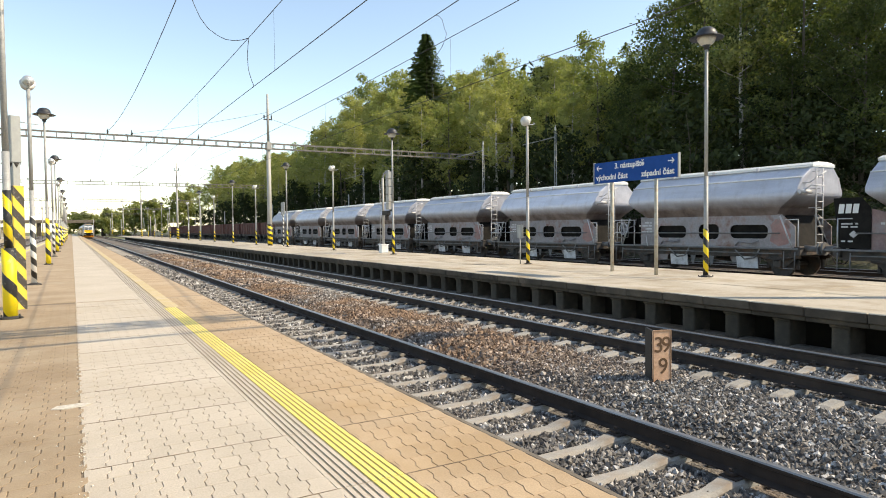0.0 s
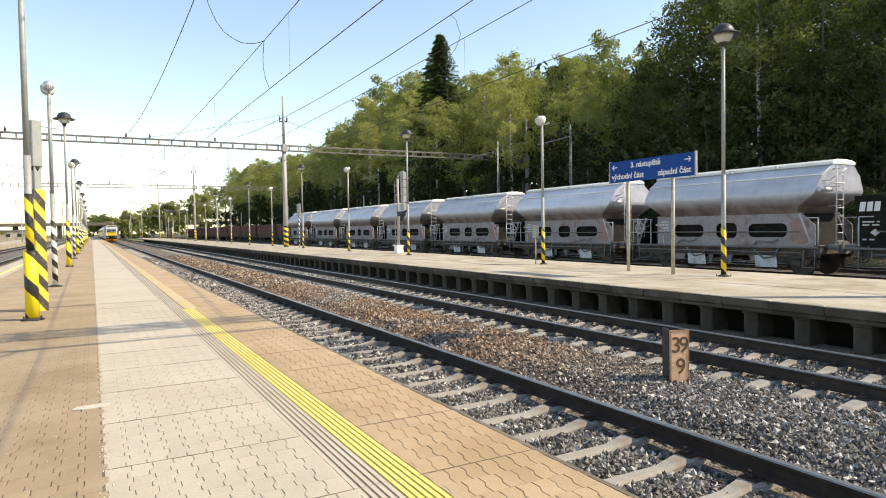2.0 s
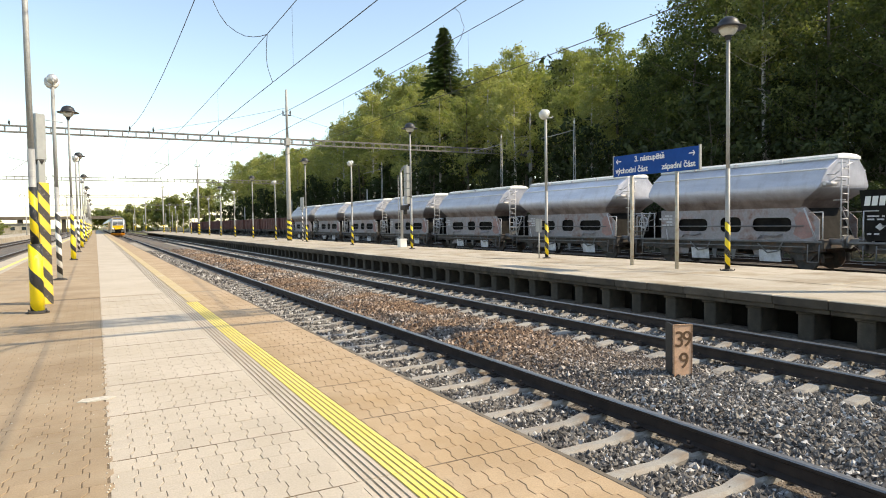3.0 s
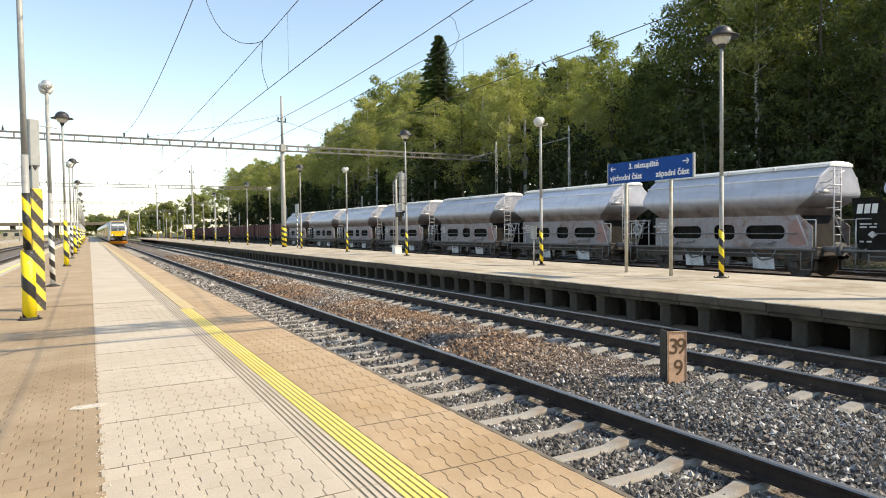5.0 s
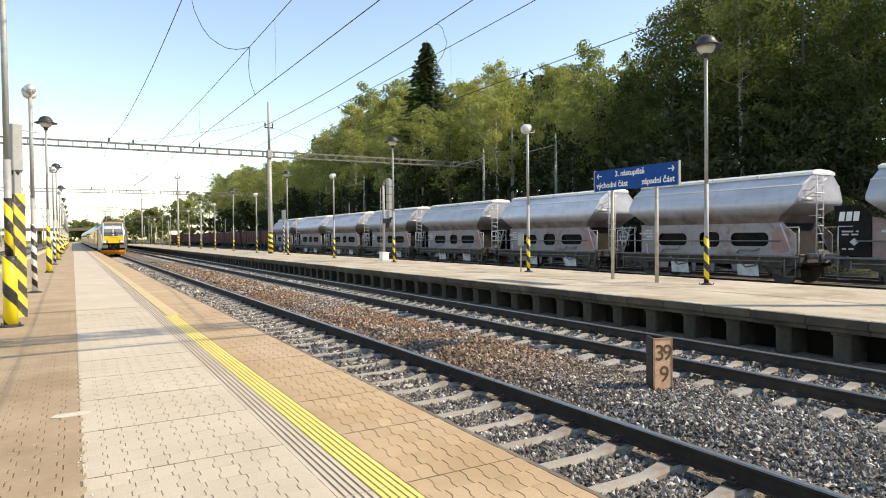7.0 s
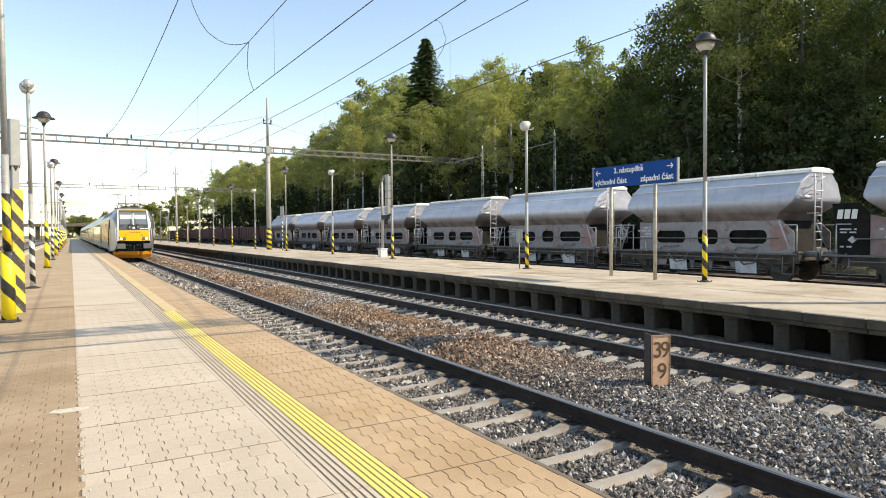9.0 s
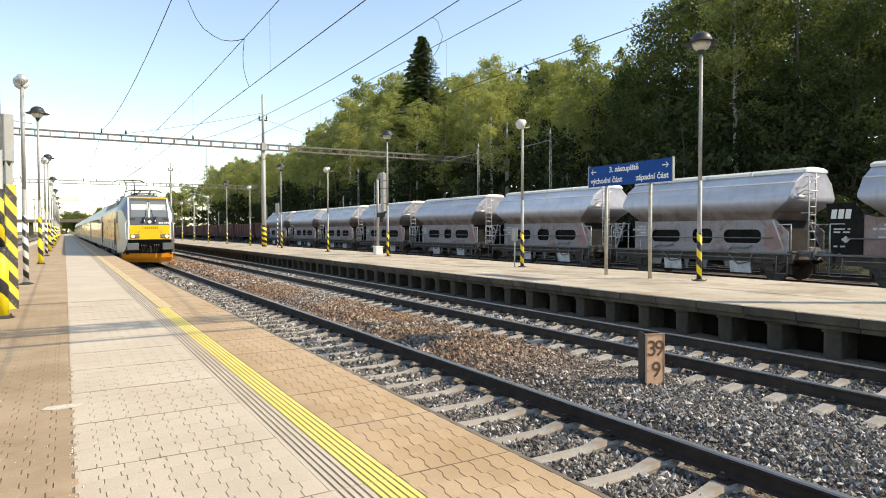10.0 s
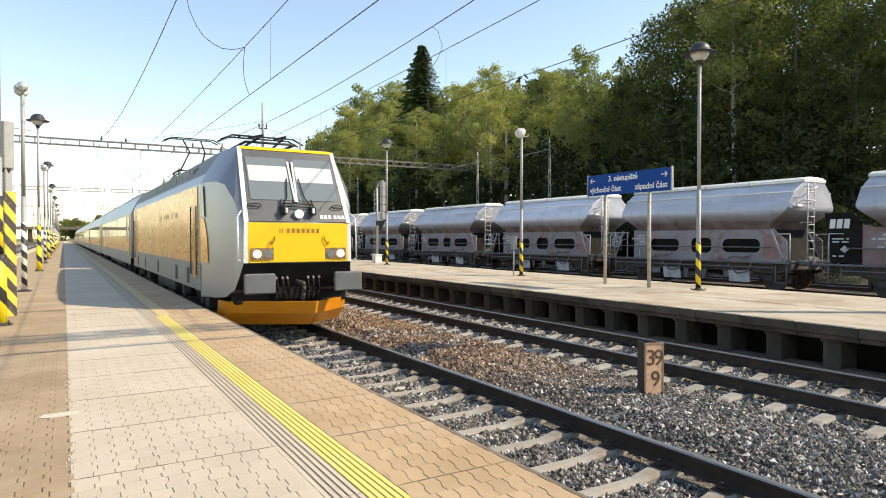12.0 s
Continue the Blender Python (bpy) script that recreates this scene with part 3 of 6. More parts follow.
def stone_material():
    m, nt, b = nodes_of("crushed_stone")
    geo = nt.nodes.new("ShaderNodeNewGeometry")
    ramp = nt.nodes.new("ShaderNodeValToRGB")
    e = ramp.color_ramp.elements
    e[0].color, e[1].color = (0.045, 0.041, 0.038, 1), (0.6, 0.58, 0.55, 1)
    for p, c in ((0.3, (0.105, 0.096, 0.088)), (0.6, (0.215, 0.2, 0.183)), (0.82, (0.27, 0.24, 0.2)), (0.89, (0.54, 0.515, 0.48))):
        el = e.new(p)
        el.color = (*c, 1)
    nt.links.new(geo.outputs["Random Per Island"], ramp.inputs[0])
    # rust from the brake dust lies in a long strip between the tracks
    sp = nt.nodes.new("ShaderNodeSeparateXYZ")
    nt.links.new(geo.outputs["Position"], sp.inputs[0])
    rust = noise_node(nt, geo.outputs["Position"], 0.55, 4, 0.6, 0.36, 0.56)
    a = nt.nodes.new("ShaderNodeMapRange")
    a.inputs[1].default_value, a.inputs[2].default_value = 5.5, 9.5
    nt.links.new(sp.outputs[1], a.inputs[0])
    c = nt.nodes.new("ShaderNodeMapRange")
    c.inputs[1].default_value, c.inputs[2].default_value = 1.5, 0.9
    nt.links.new(math_node(nt, "ABSOLUTE", math_node(nt, "SUBTRACT", sp.outputs[0], 6.35)), c.inputs[0])
    f = math_node(nt, "MULTIPLY", math_node(nt, "MULTIPLY", a.outputs[0], c.outputs[0]), math_node(nt, "MULTIPLY_ADD", rust, 0.72, 0.12))
    col = mix_node(nt, f, ramp.outputs[0], mix_node(nt, geo.outputs["Random Per Island"], (0.11, 0.058, 0.03), (0.38, 0.235, 0.135)))
    grain = noise_node(nt, geo.outputs["Position"], 130, 3, 0.7, 0.2, 0.8)
    col = mix_node(nt, 1.0, col, mix_node(nt, grain, (0.75,) * 3, (1.1,) * 3), "MULTIPLY")
    nt.links.new(col, b.inputs["Base Color"])
    b.inputs["Roughness"].default_value = 0.9
    return m


def grit():
    """Pale crumbs of sand and stone in the seam between the two pavings."""
    rng = np.random.default_rng(12)
    n = 420
    base = np.array([(1, 0, 0), (-1, 0, 0), (0, 1, 0), (0, -1, 0), (0, 0, 1), (0, 0, -0.3)])
    tri = np.array([(0, 2, 4), (2, 1, 4), (1, 3, 4), (3, 0, 4), (2, 0, 5), (1, 2, 5), (3, 1, 5), (0, 3, 5)])
    px = np.where(rng.random(n) < 0.75, rng.normal(0.025, 0.018, n), rng.uniform(-0.9, 0.1, n))
    py = 2.3 + 9 * rng.random(n) ** 1.4
    v = base[None] * rng.uniform(0.5, 1.3, (n, 6, 1)) * rng.uniform(0.003, 0.0085, (n, 1, 1)) * rng.uniform(0.6, 1.3, (n, 1, 3))
    v = v + np.stack([px, py, np.full(n, 0.002)], 1)[:, None]
    f = (tri[None] + (np.arange(n) * 6)[:, None, None]).reshape(-1, 3)
    tagged(new("grit", soup("grit", v.reshape(-1, 3).tolist(), f.tolist(), M_STAIN_WHITE)), "pale sand crumbs lying in the paving seam", "grit", kind="stuff")


def all_stones():
    m = stone_material()
    rails = ((3.15, 3.35), (4.66, 4.85), (7.87, 8.03), (9.37, 9.53))
    stones("gravel", "loose grey crushed stone between the tracks", 3.65, 10.3, 1.5, 8, 1500, 0.029, 5, m, rails, 8)
    stones("gravel", "loose grey and rusty crushed stone between the tracks", 3.4, 10.3, 8, 24, 560, 0.04, 6, m, rails, 8)
    stones("gravel", "rusty brown crushed stone between the tracks", 3.2, 10.0, 24, 60, 100, 0.075, 7, m, rails, 8)


ground()
ballast_bed()
tracks()


# ---- things on the platforms ----
def hat_lamp():
    """Tall tube with a wide-brimmed bell head; stripes at eye height."""
    root = thing("street_lamp", "galvanised platform lamp with a wide-brimmed bell head", "lamp", "platform lamps")
    part("pole", made(lambda bm: (rod(bm, (0, 0, 0.0), (0, 0, 2.6), 0.057, 0.055, 14), rod(bm, (0, 0, 2.6), (0, 0, 5.85), 0.047, 0.042, 14))), M_GALV, root)
    part("base_plate", made(lambda bm: (lathe(bm, [(0.17, 0.0), (0.17, 0.015), (0.08, 0.05), (0.06, 0.06)], 14), [rod(bm, (0.12 * a, 0.12 * b, 0.015), (0.12 * a, 0.12 * b, 0.05), 0.014, 0.014, 6) for a in (-1, 1) for b in (-1, 1)])), M_DARK_STEEL, root)
    bm = bmesh.new()
    lathe(bm, [(0.05, 5.82), (0.07, 5.85), (0.07, 5.9), (0.11, 5.93)], 18)
    part("socket", bm, M_LAMP_HAT, root)
    bm = bmesh.new()
    lathe(bm, [(0.1, 5.925), (0.17, 5.98), (0.22, 6.06), (0.235, 6.13), (0.22, 6.14)], 20)
    part("diffuser", bm, M_LAMP_GLASS, root, "opal glass bowl")
    bm = bmesh.new()
    lathe(bm, [(0.23, 6.14), (0.41, 6.1), (0.42, 6.115), (0.27, 6.175), (0.245, 6.25), (0.2, 6.33), (0.11, 6.385), (0.03, 6.4)], 24)
    part("brim_hood", bm, M_LAMP_HAT, root, "dark domed hood with a brim")
    return root


def flood_lamp():
    """Lower tube with a round silver flood head tipped to the track."""
    root = thing("street_lamp", "galvanised platform lamp with a tipped round reflector head", "lamp", "platform lamps")
    part("pole", made(lambda bm: (rod(bm, (0, 0, 0), (0, 0, 2.4), 0.057, 0.055, 14), rod(bm, (0, 0, 2.4), (0, 0, 4.95), 0.05, 0.046, 14))), M_GALV, root)
    part("base_plate", made(lambda bm: lathe(bm, [(0.17, 0.0), (0.17, 0.015), (0.08, 0.05), (0.06, 0.06)], 14)), M_DARK_STEEL, root)
    turn = Vector((-0.8, -0.1, -0.42)).to_track_quat("Z", "Y").to_matrix()
    bm = bmesh.new()
    lathe(bm, [(0.02, -0.155), (0.08, -0.135), (0.125, -0.08), (0.135, -0.02), (0.13, 0.03)], 20, (0.0, 0.0, 5.15), turn)
    part("cap", bm, M_SILVER, root, "round silver cap")
    bm = bmesh.new()
    lathe(bm, [(0.13, 0.03), (0.175, 0.05), (0.18, 0.1), (0.155, 0.19), (0.1, 0.25), (0.03, 0.27)], 20, (0.0, 0.0, 5.15), turn)
    part("bowl", bm, M_LAMP_GLASS, root, "cloudy glass bowl")
    bm = bmesh.new()
    rod(bm, (-0.1, 0, 4.97), (0.32, 0, 5.02), 0.016, 0.016, 6)
    rod(bm, (0.3, 0, 5.02), (0.3, 0.0, 5.09), 0.03, 0.02, 8)
    rod(bm, (0, 0, 4.94), (0.03, 0.01, 5.1), 0.035, 0.03, 8)
    part("bracket", bm, M_GALV, root)
    return root


def band(root, mat, z0, z1, r, label):
    ob = part("warning_band", made(lambda bm: rod(bm, (0, 0, z0), (0, 0, z1), r, r, 18)), mat, root, label)
    return ob


def lamps():
    makers = (hat_lamp, flood_lamp)
    # the far platform, then the near one
    done = {}
    spec = []
    for i, y in enumerate((10.85, 18.3, 29.4, 38.0, 47.9, 57.4, 66.8, 76.5, 86.0, 95.5, 105, 115, 126, 138, 150)):
        spec.append((14.15, y, i % 2, "right", i))
    for i, y in enumerate((12.0, 19.3, 30.8, 40.4, 49.5, 59.5, 69.5, 79.5, 89.5, 99.5, 109.5, 119.5, 130, 141, 152, 164)):
        spec.append((-0.86, y, i % 2, "left", i))
    for x, y, kind, side, i in spec:
        key = (kind, side, i == 0 and side == "left")
        if key not in done:
            ob = makers[kind]()
            if key[2]:
                band(ob, M_BAND_Y, 1.1, 2.0, 0.06, "yellow and black painted bands")
                band(ob, M_BAND_YY, 0.0, 1.1, 0.1, "thick yellow and black sleeve")
            elif side == "left":
                band(ob, M_BAND_W if kind else M_BAND_Y, 0.04, 1.75 if kind else 1.9, 0.066 if kind else 0.075, "white and black painted bands" if kind else "yellow and black painted bands")
                if not kind:
                    band(ob, M_BAND_YY, 0.03, 1.0, 0.1, "thick yellow and black sleeve")
            else:
                band(ob, M_BAND_Y, 0.05, 1.25, 0.066, "yellow and black painted bands")
            ob.matrix_basis = pose(x, y, 0, 0, 0, -85 if side == "left" else 0)
            done[key] = ob
        else:
            copy_thing(done[key], pose(x, y, 0, 0.15 * math.sin(i * 3.1), 0.2 * math.cos(i * 2.2), (-85 if side == "left" else 0) + 25 * math.sin(i * 1.9)))


def info_pillar():
    root = thing("info_pillar", "grey notice pillar with black and yellow chevrons on its lower part", "pillar", m=pose(-0.83, 13.35, 0, 0, 0, 30))
    part("column", made(lambda bm: box(bm, -0.06, 0.06, -0.06, 0.06, 0, 2.62, 0.008)), M_GREY_BOARD, root)
    part("chevron_cladding", made(lambda bm: box(bm, -0.095, 0.095, -0.09, 0.09, 0.0, 2.15, 0.006)), M_BAND_SQ, root, "worn black and yellow chevrons")
    part("notice_box", made(lambda bm: box(bm, -0.085, 0.085, -0.075, 0.075, 2.55, 3.36, 0.012)), M_GREY_BOARD, root)
    part("box_foot", made(lambda bm: lathe(bm, [(0.06, 2.46), (0.11, 2.55)], 4)), M_DARK_STEEL, root)
    part("arm", made(lambda bm: rod(bm, (0.085, 0, 3.27), (0.42, 0, 3.26), 0.008, 0.008, 6)), M_GALV, root)


def platform_sign():
    root = thing("platform_sign", "blue platform name board with white lettering on two posts", "sign", m=pose(13.75, 12.92, 0))
    part("board", made(lambda bm: box(bm, -0.03, 0.03, -1.54, 1.54, 2.62, 3.23, 0.006)), M_BLUE, root, "deep blue board")
    for y in (-1.575, 1.541):
        part("frame", made(lambda bm: box(bm, -0.04, 0.04, y, y + 0.034, 2.6, 3.25, 0.004)), M_GREY_BOARD, root)
    for y in (0.84, -0.8):
        part("post", made(lambda bm, yy=y: rod(bm, (0.0, yy, 0), (0.0, yy, 2.62), 0.05, 0.05, 12)), surf("worn_post", (0.4, 0.37, 0.3), (0.5, 0.46, 0.38), 6, 0.6, 0.1, stain=(0.3, 0.2, 0.1), stain_scale=5), root)
    for text, y, z, size in (("3. nástupište", 0.15, 3.08, 0.22), ("východní část", 0.83, 2.78, 0.225), ("západní část", -0.87, 2.78, 0.225)):
        ob = lettering(text, size, M_WHITE, root, Matrix.Translation((-0.032, y, z)) @ FACE_WEST)
        ob.data.offset = 0.005
        if text[0] == "3":
            bpy.context.view_layer.update()
            end = y - ob.dimensions.x / 2 + 0.055
            bm = bmesh.new()
            for s in (-1, 1):
                plate(bm, [(0, -0.009), (0.05, -0.009), (0.05, 0.009), (0, 0.009)], (-0.0335, end, z + 0.068), (0, s, 0.75), (0, -0.75, s), 0.002)
            part("caron", bm, M_WHITE, root)
    for s, y in ((1, 1.33), (-1, -1.32)):
        bm = bmesh.new()
        # shaft and two barbs
        plate(bm, [(-0.1, -0.014), (0.1, -0.014), (0.1, 0.014), (-0.1, 0.014)], (-0.031, y, 3.06), (0, -1, 0), (0, 0, 1), 0.003)
        for b in (-1, 1):
            u = Vector((0, s * -0.7, b * 0.7))
            plate(bm, [(0, -0.014), (0.1, -0.014), (0.1, 0.014), (0, 0.014)], (-0.0315, y + s * 0.1, 3.06), u, Vector((1, 0, 0)).cross(u) * -1, 0.003)
        part("arrow", bm, M_WHITE, root, "white arrow")


def km_post():
    root = thing("hectometre_post", "faded orange distance marker of two upright plates in the ballast", "marker", m=pose(6.64, 5.77, -0.74))
    m1 = pose(0.0, 0.0, 0, 0, 0, -18)
    for k, (m, mat, label) in enumerate(((m1, M_KM, "faded orange numbered plate"), (pose(-0.058, 0.165, 0, 0, 0, 60), M_BLACK, "dark plate seen from its edge"))):
        bm = bmesh.new()
        plate(bm, round_rect(-0.13, 0.13, 0.02, 0.72, 0.015), (0, 0, 0), (1, 0, 0), (0, 0, 1), 0.025)
        ob = part("plate", bm, mat, root, label)
        ob.matrix_basis = m
        if k:
            continue
        bm = bmesh.new()
        for a in ((-0.132, -0.12, 0.02, 0.72), (0.12, 0.132, 0.02, 0.72), (-0.12, 0.12, 0.708, 0.722)):
            plate(bm, [(a[0], a[2]), (a[1], a[2]), (a[1], a[3]), (a[0], a[3])], (0, -0.026, 0), (1, 0, 0), (0, 0, 1), 0.006)
        rim = part("rim", bm, surf("worn_rim", (0.3, 0.16, 0.09), (0.4, 0.24, 0.14), 8, 0.7), root)
        rim.matrix_basis = m
    for t, x, z, s in (("3", -0.05, 0.52, 0.29), ("9", 0.058, 0.52, 0.29), ("9", 0.015, 0.24, 0.29)):
        ob = lettering(t, s, plain("numeral_brown", (0.12, 0.06, 0.025), 0.6), root, m1 @ Matrix.Translation((x, -0.027, z)) @ FACE_SOUTH, "numeral")
        ob.data.offset = 0.002


def rail_signal():
    root = thing("railway_signal", "grey railway signal mast with a pale cabinet at its foot", "signal", m=pose(14.8, 32.0, 0))
    part("cabinet", made(lambda bm: (box(bm, -0.2, 0.2, -0.2, 0.2, 0.0, 0.45, 0.02), box(bm, -0.23, 0.23, -0.23, 0.23, 0.42, 0.47, 0.01))), M_WHITE, root, "pale box cabinet")
    part("mast", made(lambda bm: (rod(bm, (0, 0, 0.4), (0, 0, 4.1), 0.075, 0.065, 12), pipe(bm, [(0, 0, 4.1), (0.02, -0.1, 4.3), (0.06, -0.3, 4.42), (0.1, -0.62, 4.45)], 0.05, 8))), M_MAST, root)
    for i in range(5):
        part("lamp_box", made(lambda bm, z=2.35 + i * 0.41: box(bm, -0.12, 0.12, -0.95, -0.6, z, z + 0.39, 0.02)), M_MAST, root)
    part("back_plate", made(lambda bm: box(bm, 0.11, 0.14, -1.0, -0.55, 2.25, 4.45, 0.02)), M_DARK_STEEL, root)
    part("lower_head", made(lambda bm: (box(bm, -0.12, 0.12, -0.75, -0.1, 2.05, 2.3, 0.03), rod(bm, (0, -0.5, 1.8), (0, -0.5, 2.05), 0.1, 0.12, 10))), M_DARK_STEEL, root)
    bm = bmesh.new()
    for y in (0.14, 0.42):
        rod(bm, (0.0, y, 0.0), (0.0, y * 0.9, 4.0), 0.016, 0.016, 6)
    for i in range(13):
        rod(bm, (0, 0.13, 0.3 + i * 0.29), (0, 0.4, 0.3 + i * 0.29), 0.012, 0.012, 5)
    part("ladder", bm, M_GALV, root)


def switch_box():
    root = thing("switch_box", "small weathered grey switch box on a thin post", "box", m=pose(14.0, 18.55, 0))
    part("post", made(lambda bm: rod(bm, (0, 0, 0), (0, 0, 1.0), 0.022, 0.022, 8)), M_GALV, root)
    part("case", made(lambda bm: box(bm, -0.07, 0.07, -0.11, 0.11, 0.95, 1.4, 0.015)), M_GREY_BOARD, root)
    part("lid", made(lambda bm: box(bm, -0.085, 0.085, -0.125, 0.125, 1.4, 1.425, 0.005)), M_GREY_BOARD, root)


def siding_masts():
    """Slender lattice-footed masts with lamps behind the goods wagons."""
    root = thing("yard_mast", "slender grey yard mast with a side arm behind the wagons", "mast", "yard masts", m=pose(29.8, 35.3, -0.9))
    part("mast", made(lambda bm: (rod(bm, (-0.12, 0, 0), (-0.05, 0, 9.0), 0.03, 0.024, 8), rod(bm, (0.12, 0, 0), (0.05, 0, 9.0), 0.03, 0.024, 8), [rod(bm, (-0.12, 0, 0.6 + i * 0.9), (0.11, 0, 1.05 + i * 0.9), 0.02, 0.02, 5) for i in range(8)])), M_GALV, root)
    part("arm", made(lambda bm: pipe(bm, [(0, 0, 8.6), (-0.8, 0.7, 8.35), (-1.7, 1.6, 8.1)], 0.03)), M_GALV, root)
    part("insulator", made(lambda bm: insulator(bm, (0, 0, 9.0))), M_LAMP_GLASS, root)
    for y, z in ((44.2, 0), (69.3, 0)):
        copy_thing(root, pose(29.6, y, -0.9))


def small_board():
    root = thing("track_sign", "small pale board on a banded post", "sign", m=pose(14.6, 50.5, 0))
    part("post", made(lambda bm: rod(bm, (0, 0, 0), (0, 0, 3.0), 0.05, 0.05, 10)), M_BAND_W, root)
    part("board", made(lambda bm: box(bm, -0.04, 0.04, -0.42, 0.42, 2.5, 3.5, 0.01)), M_GREY_BOARD, root)
    copy_thing(root, pose(14.9, 100, 0))


# ---- overhead line ----
def truss(root, y, x0, x1, z0, z1):
    for dz in (z0, z1):
        part("chord", made(lambda bm, z=dz: [box(bm, x0, x1, yy - 0.035, yy + 0.035, z - 0.035, z + 0.035) for yy in (-0.22, 0.22)]), M_TRUSS, root)
    n = int((x1 - x0) / 0.9)
    bm = bmesh.new()
    for i in range(n + 1):
        x = x0 + (x1 - x0) * i / n
        for yy in (-0.22, 0.22):
            box(bm, x - 0.03, x + 0.03, yy - 0.03, yy + 0.03, z0, z1)
        if i < n:
            rod(bm, (x, -0.22, z0), (x + (x1 - x0) / n, 0.22, z0), 0.02, 0.02, 4)
    part("lattice", bm, M_TRUSS, root)


def insulator(bm, at, h=0.4):
    lathe(bm, [(0.03, 0), (0.03, 0.05), (0.075, 0.08), (0.075, 0.1), (0.04, 0.13), (0.075, 0.17), (0.075, 0.19), (0.04, 0.22), (0.07, 0.26), (0.03, 0.3), (0.02, h)], 10, at)


def gantry(y, masts, x0, x1, top, thick=0.16):
    root = thing("catenary_gantry", "steel lattice gantry over the tracks on slender pale masts", "gantry", "overhead line gantries", m=pose(0, y, 0))
    truss(root, y, x0, x1, 8.0, 8.42)
    for mx in masts:
        part("mast", made(lambda bm, x=mx: (rod(bm, (x, 0, -0.95), (x, 0, 8.5), thick, thick * 0.85, 14), rod(bm, (x, 0, 8.5), (x, 0, top), thick * 0.6, thick * 0.45, 12), box(bm, x - 0.2, x + 0.2, -0.3, 0.3, 7.9, 8.52, 0.02))), M_MAST, root, "pale tapered mast")
        ob = part("warning_band", made(lambda bm: rod(bm, (0, 0, 0.0), (0, 0, 1.75), thick + 0.004, thick + 0.002, 18)), M_BAND_Y, root, "yellow and black painted bands")
        ob.location = (mx, 0, 0.02)
        part("cross_arm", made(lambda bm, x=mx: (box(bm, x - 0.35, x + 0.35, -0.04, 0.04, 10.35, 10.45, 0.01), insulator(bm, (x - 0.3, 0, 10.45)), insulator(bm, (x + 0.3, 0, 10.45)))), M_DARK_STEEL, root)
    if y == 5:
        # unseen tube added to cast a second thin shadow line on the paving
        part("cross_tube", made(lambda bm: (rod(bm, (-5, -1.25, 8.3), (14, -1.25, 8.3), 0.045, 0.045, 8), [rod(bm, (x, -1.25, 8.3), (x, 0, 8.4), 0.03, 0.03, 6) for x in (-5, 13.9)])), M_TRUSS, root)
    for tx in (2.45, 4.05, 8.75, -5.0):
        part("insulator", made(lambda bm, x=tx: insulator(bm, (x, 0, 8.45))), M_DARK_STEEL, root)
    for tx in (4.05, 8.75, -5.0, -9.7):
        bm = bmesh.new()
        pipe(bm, [(tx + 1.0, 0.1, 8.0), (tx + 1.0, 0.1, 6.0)], 0.014, 6)
        pipe(bm, [(tx + 1.0, 0.1, 6.1), (tx - 0.1, 0.1, 5.25)], 0.02, 6)
        pipe(bm, [(tx + 1.0, 0.1, 6.0), (tx - 0.1, 0.1, 6.25)], 0.02, 6)
        part("steady_arm", bm, M_TRUSS, root)
    return root


def wire(name, label, pts, r):
    cu = bpy.data.curves.new(name, "CURVE")
    cu.dimensions, cu.bevel_depth, cu.bevel_resolution = "3D", r, 1
    sp = cu.splines.new("POLY")
    sp.points.add(len(pts) - 1)
    for p, c in zip(sp.points, pts):
        p.co = (*c, 1)
    cu.materials.append(M_WIRE)
    return tagged(new(name, cu), label, "wire", "overhead wires")


def hang(a, b, sag, n=14):
    a, b = Vector(a), Vector(b)
    return [tuple(a.lerp(b, i / n) - Vector((0, 0, 4 * sag * (i / n) * (1 - i / n)))) for i in range(n + 1)]


def bundle(pts, sags):
    out = []
    for a, b, s in zip(pts[:-1], pts[1:], sags):
        out += hang(a, b, s)[(1 if out else 0):]
    return out


SPANS = (-45, 5, 53, 104, 162, 222, 285)


